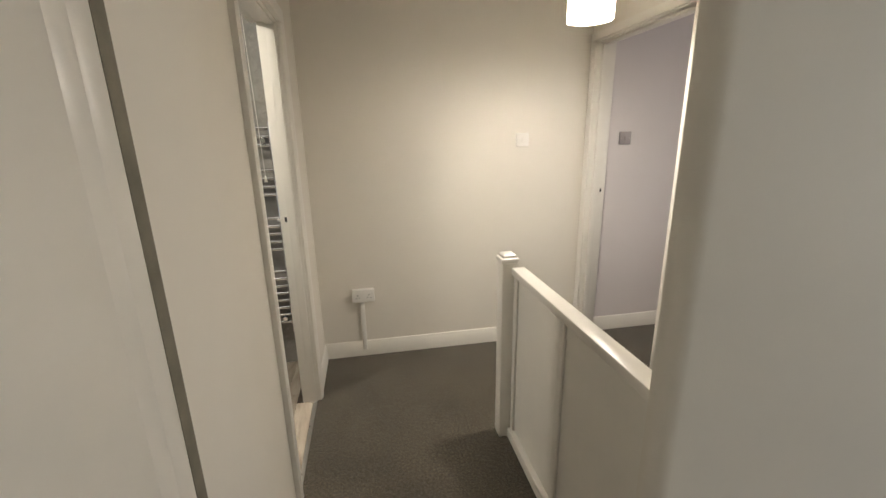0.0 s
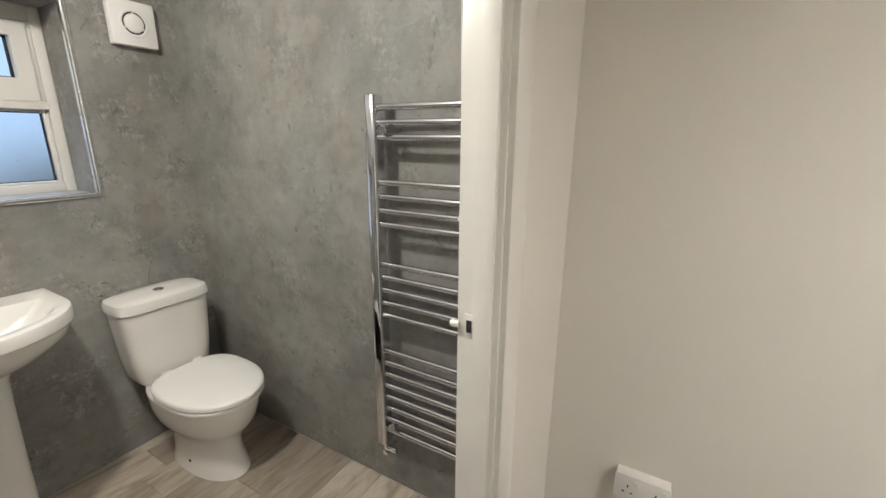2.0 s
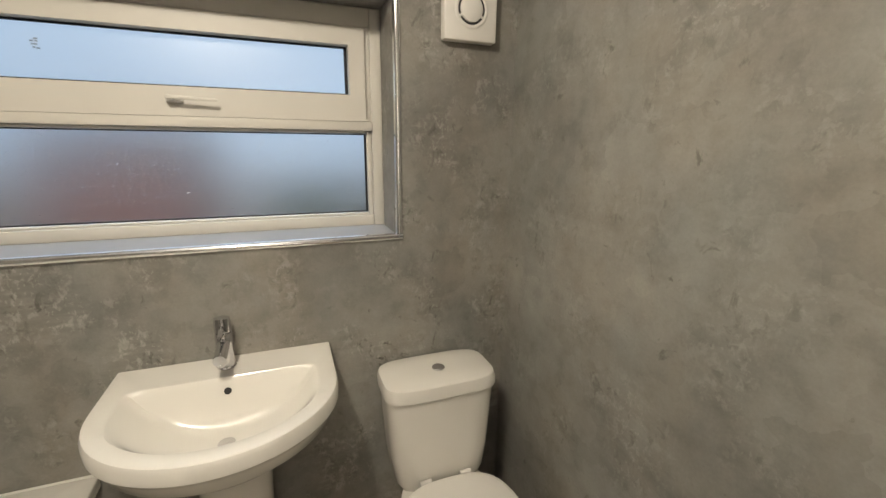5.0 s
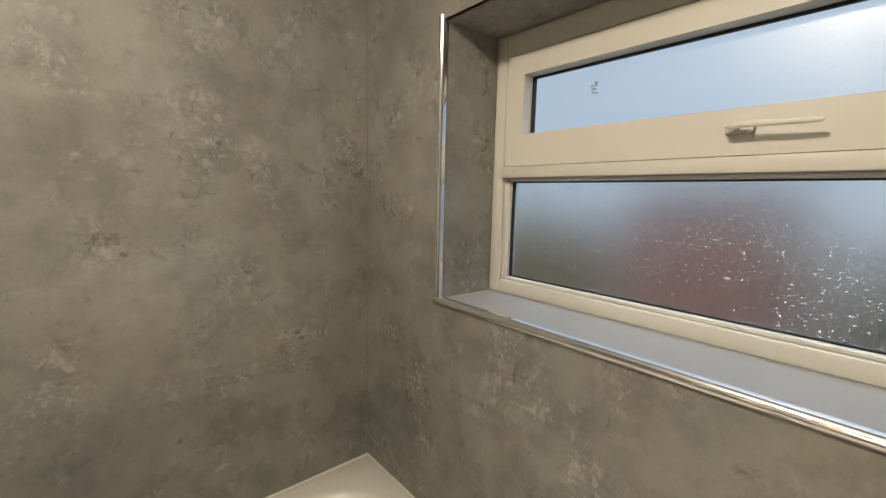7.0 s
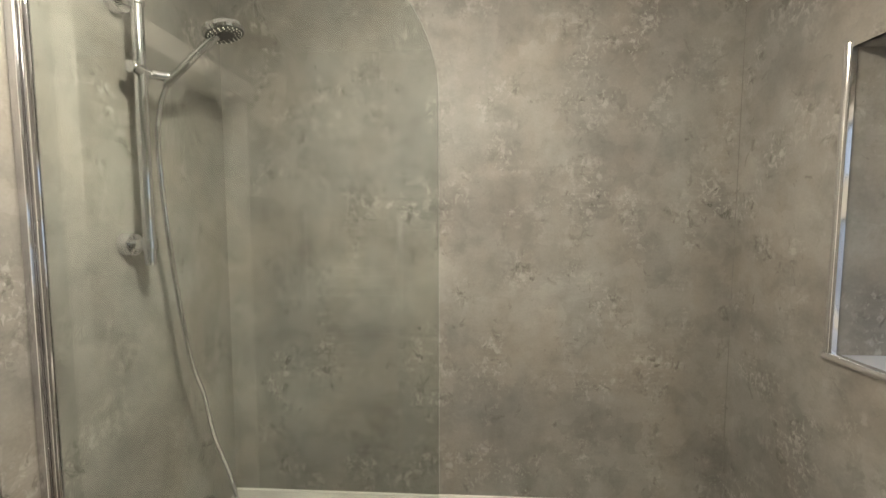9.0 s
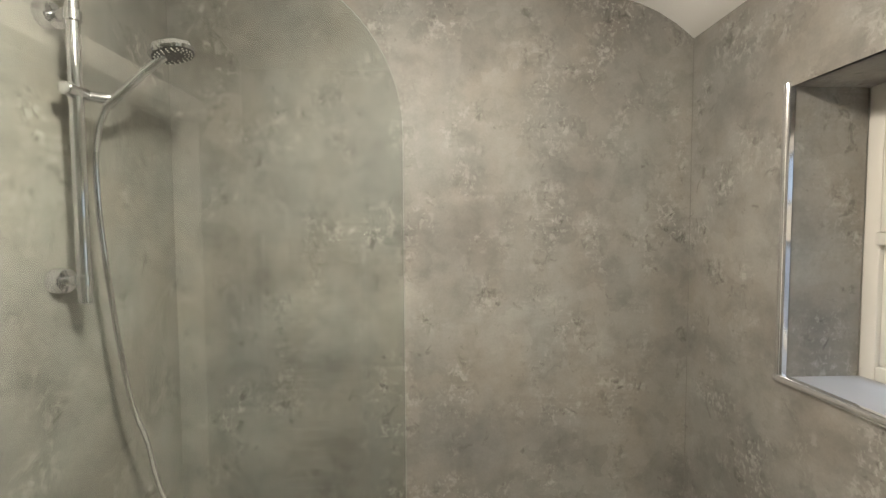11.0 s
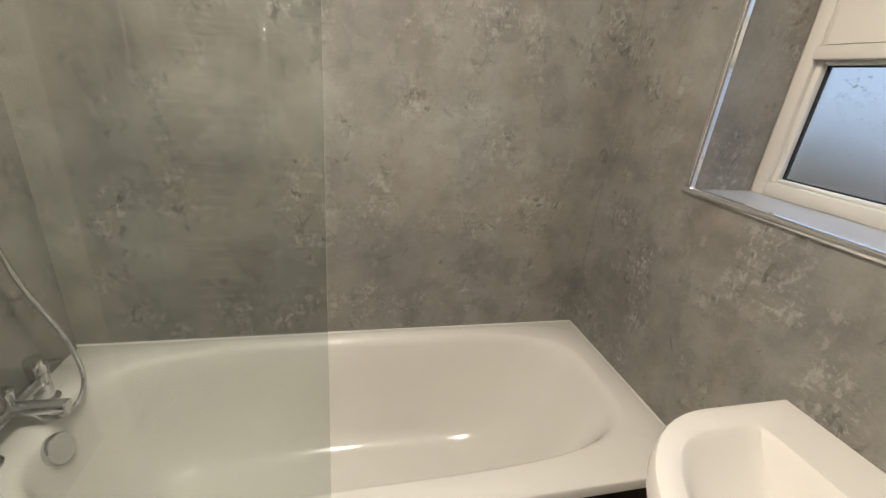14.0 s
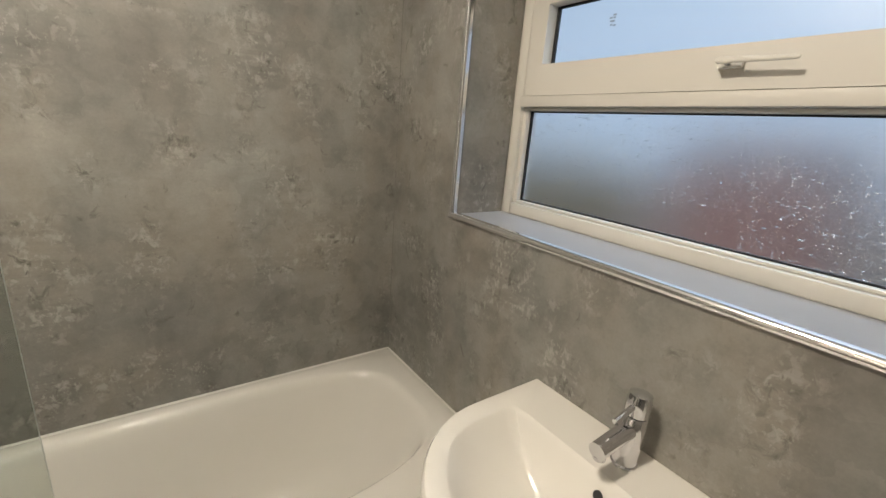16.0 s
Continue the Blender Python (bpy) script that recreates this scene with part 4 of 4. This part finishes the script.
for x in (RA, RB):
    v = part("valve", rod((x, RYY + 0.002, 0.264), (x, RYY + 0.002, 0.196), 0.010, 16), CHROME, rad)
    part("valve_elbow", rod((x, RYY - 0.012, 0.212), (x, 1.999, 0.212), 0.0095, 16), CHROME, v)
    part("valve_cap", rod((x + 0.008, RYY + 0.002, 0.232), (x + 0.052, RYY + 0.002, 0.232), 0.0115, 18), CHROME, v)

# ---- bathroom: light pull and ceiling light ----
pull = thing("light_pull", "white cord light pull hanging beside the doorway", "light switch", (1.653, 1.680, CEIL))
part("ceiling_box", lathe([(0.038, 0), (0.038, -0.02), (0.034, -0.028), (0.004, -0.030)], pose(1.635, 1.680, CEIL), 28), PLASTIC, pull)
part("cord", tube([(1.635, 1.680, CEIL - 0.03), (1.644, 1.680, 1.8), (1.653, 1.680, 1.285)], 0.0016, 6), CORD, pull)
part("toggle", lathe([(0.0025, 0.034), (0.0045, 0.031), (0.0055, 0.014), (0.0095, 0.003), (0.0085, 0)], pose(1.653, 1.680, 1.251), 20), PLASTIC, pull)
light = thing("ceiling_light", "round white flush ceiling light, switched on", "ceiling light", (0.96, 0.97, CEIL))
part("base", lathe([(0.085, 0), (0.085, -0.016), (0.078, -0.02), (0.004, -0.021)], pose(0.96, 0.97, CEIL), 36), PLASTIC, light)
part("diffuser", lathe([(0.055, -0.021), (0.052, -0.034), (0.036, -0.046), (0.004, -0.050)], pose(0.96, 0.97, CEIL), 36), DOME, light, "glowing round diffuser")

# ---- landing ----
ban = thing("banister", "white painted landing banister with boarded panels", "banister", (2.815, 0.55, 0))
NX, NY = 2.788, 1.045
post = part("newel_post", box(NX - 0.036, NX + 0.036, NY - 0.036, NY + 0.036, 0, 0.915, 0.003), GLOSS_WHITE, ban)
part("newel_cap", loft([rounded(NX, NY, a, a, 30, z, 32) for a, z in ((0.036, 0.9155), (0.043, 0.918), (0.043, 0.934), (0.040, 0.938), (0.033, 0.940), (0.031, 0.950), (0.022, 0.957))]), GLOSS_WHITE, post)
part("handrail", box(2.792, 2.856, 0.021, NY - 0.037, 0.862, 0.897, 0.006), GLOSS_WHITE, ban)
part("rail_base", box(2.792, 2.850, 0.021, NY - 0.037, 0.0, 0.055, 0.004), GLOSS_WHITE, ban)
part("panel_board", box(2.818, 2.830, 0.021, NY - 0.037, 0.056, 0.861), GLOSS_WHITE, ban)
for y in (NY - 0.055, 0.53, 0.040):
    part("batten", box(2.806, 2.8175, y - 0.017, y + 0.017, 0.056, 0.861, 0.003), GLOSS_WHITE, ban)


def plate(name, label, category, x0, x1, z0, z1, mat, y=N_Y):
    t = thing(name, label, category, ((x0 + x1) / 2, y, z0))
    part("face_plate", box(x0, x1, y - 0.011, y, z0, z1, 0.003), mat, t)
    return t


def light_switch(x, z, mat=PLASTIC, label="square white plastic light switch on the wall"):
    t = plate("light_switch", label, "light switch", x - 0.043, x + 0.043, z - 0.043, z + 0.043, mat)
    part("rocker", box(x - 0.009, x + 0.009, N_Y - 0.0155, N_Y - 0.0112, z - 0.014, z + 0.014, 0.002), mat, t)
    for s in (-1, 1):
        part("screw", rod((x + s * 0.030, N_Y - 0.011, z), (x + s * 0.030, N_Y - 0.0125, z), 0.003, 10), PLASTIC, t)


light_switch(3.203, 1.437)
light_switch(3.945, 1.433, GREY_PLASTIC, "square grey light switch on the pale wall")
sx0, sx1, sz0, sz1 = 2.036, 2.182, 0.408, 0.494
socket = thing("double_socket", "white surface mounted double power socket with trunking", "power socket", ((sx0 + sx1) / 2, N_Y, sz0))
part("back_box", box(sx0 + 0.002, sx1 - 0.002, N_Y - 0.030, N_Y, sz0 + 0.002, sz1 - 0.002, 0.003), PLASTIC, socket)
part("face_plate", box(sx0, sx1, N_Y - 0.039, N_Y - 0.0305, sz0, sz1, 0.004), PLASTIC, socket)
for cx in (sx0 + 0.036, sx1 - 0.036):
    for dx, dz, w, hh in ((0, 0.006, 0.004, 0.008), (-0.011, -0.014, 0.007, 0.004), (0.011, -0.014, 0.007, 0.004)):
        part("pin_slot", box(cx + dx - w / 2, cx + dx + w / 2, N_Y - 0.0396, N_Y - 0.0388, sz0 + 0.043 + dz - hh / 2, sz0 + 0.043 + dz + hh / 2), DARK, socket, "dark pin slot")
    part("socket_switch", box(cx + 0.016, cx + 0.026, N_Y - 0.0425, N_Y - 0.0392, sz1 - 0.030, sz1 - 0.012, 0.0015), PLASTIC, socket)
part("trunking", box(2.083, 2.111, N_Y - 0.0195, N_Y, 0.045, sz0 + 0.001, 0.002), PLASTIC, socket, "white plastic cable trunking")

def pendant(x, y, z, r):
    """A lamp on a flex, its drum shade of radius r round a bulb at height z."""
    pend = thing("pendant_lamp", "white drum shade pendant lamp, switched on", "pendant lamp", (x, y, CEIL))
    part("ceiling_rose", lathe([(0.045, 0), (0.045, -0.012), (0.03, -0.026), (0.006, -0.03)], pose(x, y, CEIL), 28), PLASTIC, pend)
    part("flex", rod((x, y, CEIL - 0.03), (x, y, z + 0.07), 0.003, 8), PLASTIC, pend)
    part("lamp_holder", rod((x, y, z + 0.08), (x, y, z + 0.03), 0.017, 16), PLASTIC, pend)
    part("bulb", lathe([(0.012, 0.03), (0.018, 0.027), (0.022, 0.023), (0.012, 0.020)], pose(x, y, z), 20), DOME, pend, "glowing bulb")
    part("shade", lathe([(r, -0.78 * r), (r + 0.0015, -0.78 * r), (r + 0.0015, 0.95 * r), (r, 0.95 * r)], pose(x, y, z), 48, caps=False), SHADE, pend, "glowing white fabric drum shade")


pendant(3.170, 1.150, 2.012, 0.094)
# unseen bedroom pendant, added to hold the fill bulb
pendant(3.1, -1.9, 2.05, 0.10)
structure("threshold_strip", box(3.800, 3.812, P_Y0 - 0.02, N_Y - 0.02, -0.004, 0.004, 0.001), DULL_CHROME, "thin metal carpet threshold strip", "threshold strip")
structure("threshold_strip_2", box(1.795, 1.815, D_Y0, D_Y1, -0.003, 0.005, 0.002), DULL_CHROME, "thin metal carpet edge strip in the doorway", "threshold strip")

# ---- bedroom doorway ----
bf = thing("door_3", "white gloss painted bedroom door frame", "door frame", (2.3, -0.01, 0))
bf["kind"] = "structure"
part("jamb", box(B_X0 - 0.026, B_X0, -0.075, -0.022, 0, 2.0, 0.006), GLOSS_WHITE, bf)
part("jamb_edge", box(B_X0 - 0.026, B_X0 + 0.004, -0.128, -0.079, 0, 2.0, 0.004), GLOSS_WHITE, bf)
# thin strip: the shadow between frame and wall, put in as colour
part("shadow_strip", box(L_X + 0.0005, L_X + 0.003, 0.024, 0.060, 0, 2.0), SHADOW_PAINT, bf, "brown strip standing in for shadow beside the frame")
part("head", box(B_X0 - 0.027, B_X1, -0.075, 0.050, 2.0, 2.029, 0.002), GLOSS_WHITE, bf)
leaf = thing("bedroom_door", "white flush bedroom door standing open", "door", (1.87, -0.08, 0))
part("leaf", box(1.835, 1.866, -0.90, -0.140, 0.008, 1.985, 0.003), GLOSS_WHITE, leaf)
part("handle_plate", box(1.8665, 1.873, -0.86, -0.82, 0.96, 1.10, 0.002), DULL_CHROME, leaf)
part("handle", tube(smooth_path([(1.872, -0.84, 1.03), (1.906, -0.84, 1.03), (1.914, -0.80, 1.03), (1.914, -0.74, 1.03)], 5), 0.009, 12), DULL_CHROME, leaf)

# ---- outside the windows ----
structure("ground", boxes((-400, 400, -400, 400, -3.2, -3.0)), GRASS, "rough grey-green ground below the window", "ground")
structure("backdrop", boxes((-70.2, -70, -90, 90, -3, 70)), SKY_GLOW, "pale overcast sky in the distance", "sky")
house = thing("house", "red brick house across the garden", "house", (-11.0, -1.7, -3.0))
part("wall", box(-13.5, -9.0, -3.5, -0.7, -3.0, 1.35), BRICK, house)
part("roof", loft([[(-13.8, y, 1.35), (-8.8, y, 1.35), (-11.3, y, 1.9)] for y in (-3.7, -0.5)]), ROOF, house)
rng = random.Random(9)


def shrub(x, y, r, top, mat, label):
    t = thing("shrub", label, "shrub", (x, y, -3.0), "garden shrubs")
    part("trunk", lathe([(0.12, -3.0), (0.08, -1.5), (0.04, -0.4)], pose(x, y, 0), 10), TIMBER, t)
    bm = bmesh.new()
    for k in range(int(1250 * r * r)):
        a, u, q = rng.uniform(0, 6.283), rng.uniform(-1, 1), rng.random() ** 0.4
        p = (x + r * q * math.cos(a) * math.sqrt(1 - u * u), y + r * q * math.sin(a) * math.sqrt(1 - u * u), top - 1.6 + 1.6 * q * u + rng.uniform(-0.15, 0.15))
        m, h = Matrix.LocRotScale(p, Euler((rng.uniform(0, 6), rng.uniform(0, 6), rng.uniform(0, 6))), None), rng.uniform(0.08, 0.17)
        bm.faces.new([bm.verts.new(m @ Vector(c)) for c in ((-h, 0, 0), (0, -0.6 * h, 0.15 * h), (h, 0, 0), (0, 0.6 * h, 0.15 * h))])
    c = part("crown", bm, mat, t)
    c["kind"] = "stuff"


shrub(-4.6, 3.1, 1.0, 1.32, LEAF, "tall dark green garden shrub")
shrub(-4.6, 1.62, 0.85, 1.02, LEAF, "dense dark green garden shrub")
shrub(-7.3, -4.7, 1.5, 1.25, OLIVE_LEAF, "olive yellow garden shrub beside the house")
shrub(-7.0, -7.9, 1.9, 1.3, OLIVE_LEAF, "broad olive yellow garden shrub")

# ---- bathroom floor planks ----
plank_meshes = {}


def plank(x0, x1, y0, y1):
    key = (round(x1 - x0, 3), round(y1 - y0, 3))
    if key not in plank_meshes:
        me = bpy.data.meshes.new("plank")
        b = box(-key[0] / 2 + 0.0007, key[0] / 2 - 0.0007, -key[1] / 2 + 0.0007, key[1] / 2 - 0.0007, -0.006, 0, 0.0)
        bmesh.ops.bevel(b, geom=[e for e in b.edges if all(v.co.z > -0.001 for v in e.verts)], offset=0.0015, segments=1, affect="EDGES")
        b.to_mesh(me)
        b.free()
        me.materials.append(PLANK)
        plank_meshes[key] = me
    ob = new("plank", plank_meshes[key])
    ob.location = ((x0 + x1) / 2, (y0 + y1) / 2, 0)
    ob.parent = floor_bath


edges_x = [0.0, 0.06, 0.235, 0.41, 0.585, 0.76, 0.935, 1.11, 1.285, 1.46, 1.635, 1.70, 1.795]
offsets = [0.9, 0.35, 1.45, 0.75, 1.66, 0.95, 0.5, 1.3, 0.62, 1.05, 0.4, 0.4]
for x0, x1, cut in zip(edges_x, edges_x[1:], offsets):
    ys = [0.0] + [y for y in (cut - 1.2, cut, cut + 1.2) if 0.05 < y < 1.95] + [2.0]
    if x1 > 1.75:
        ys = [D_Y0, D_Y1]
    for y0, y1 in zip(ys, ys[1:]):
        plank(x0, x1, y0, y1)
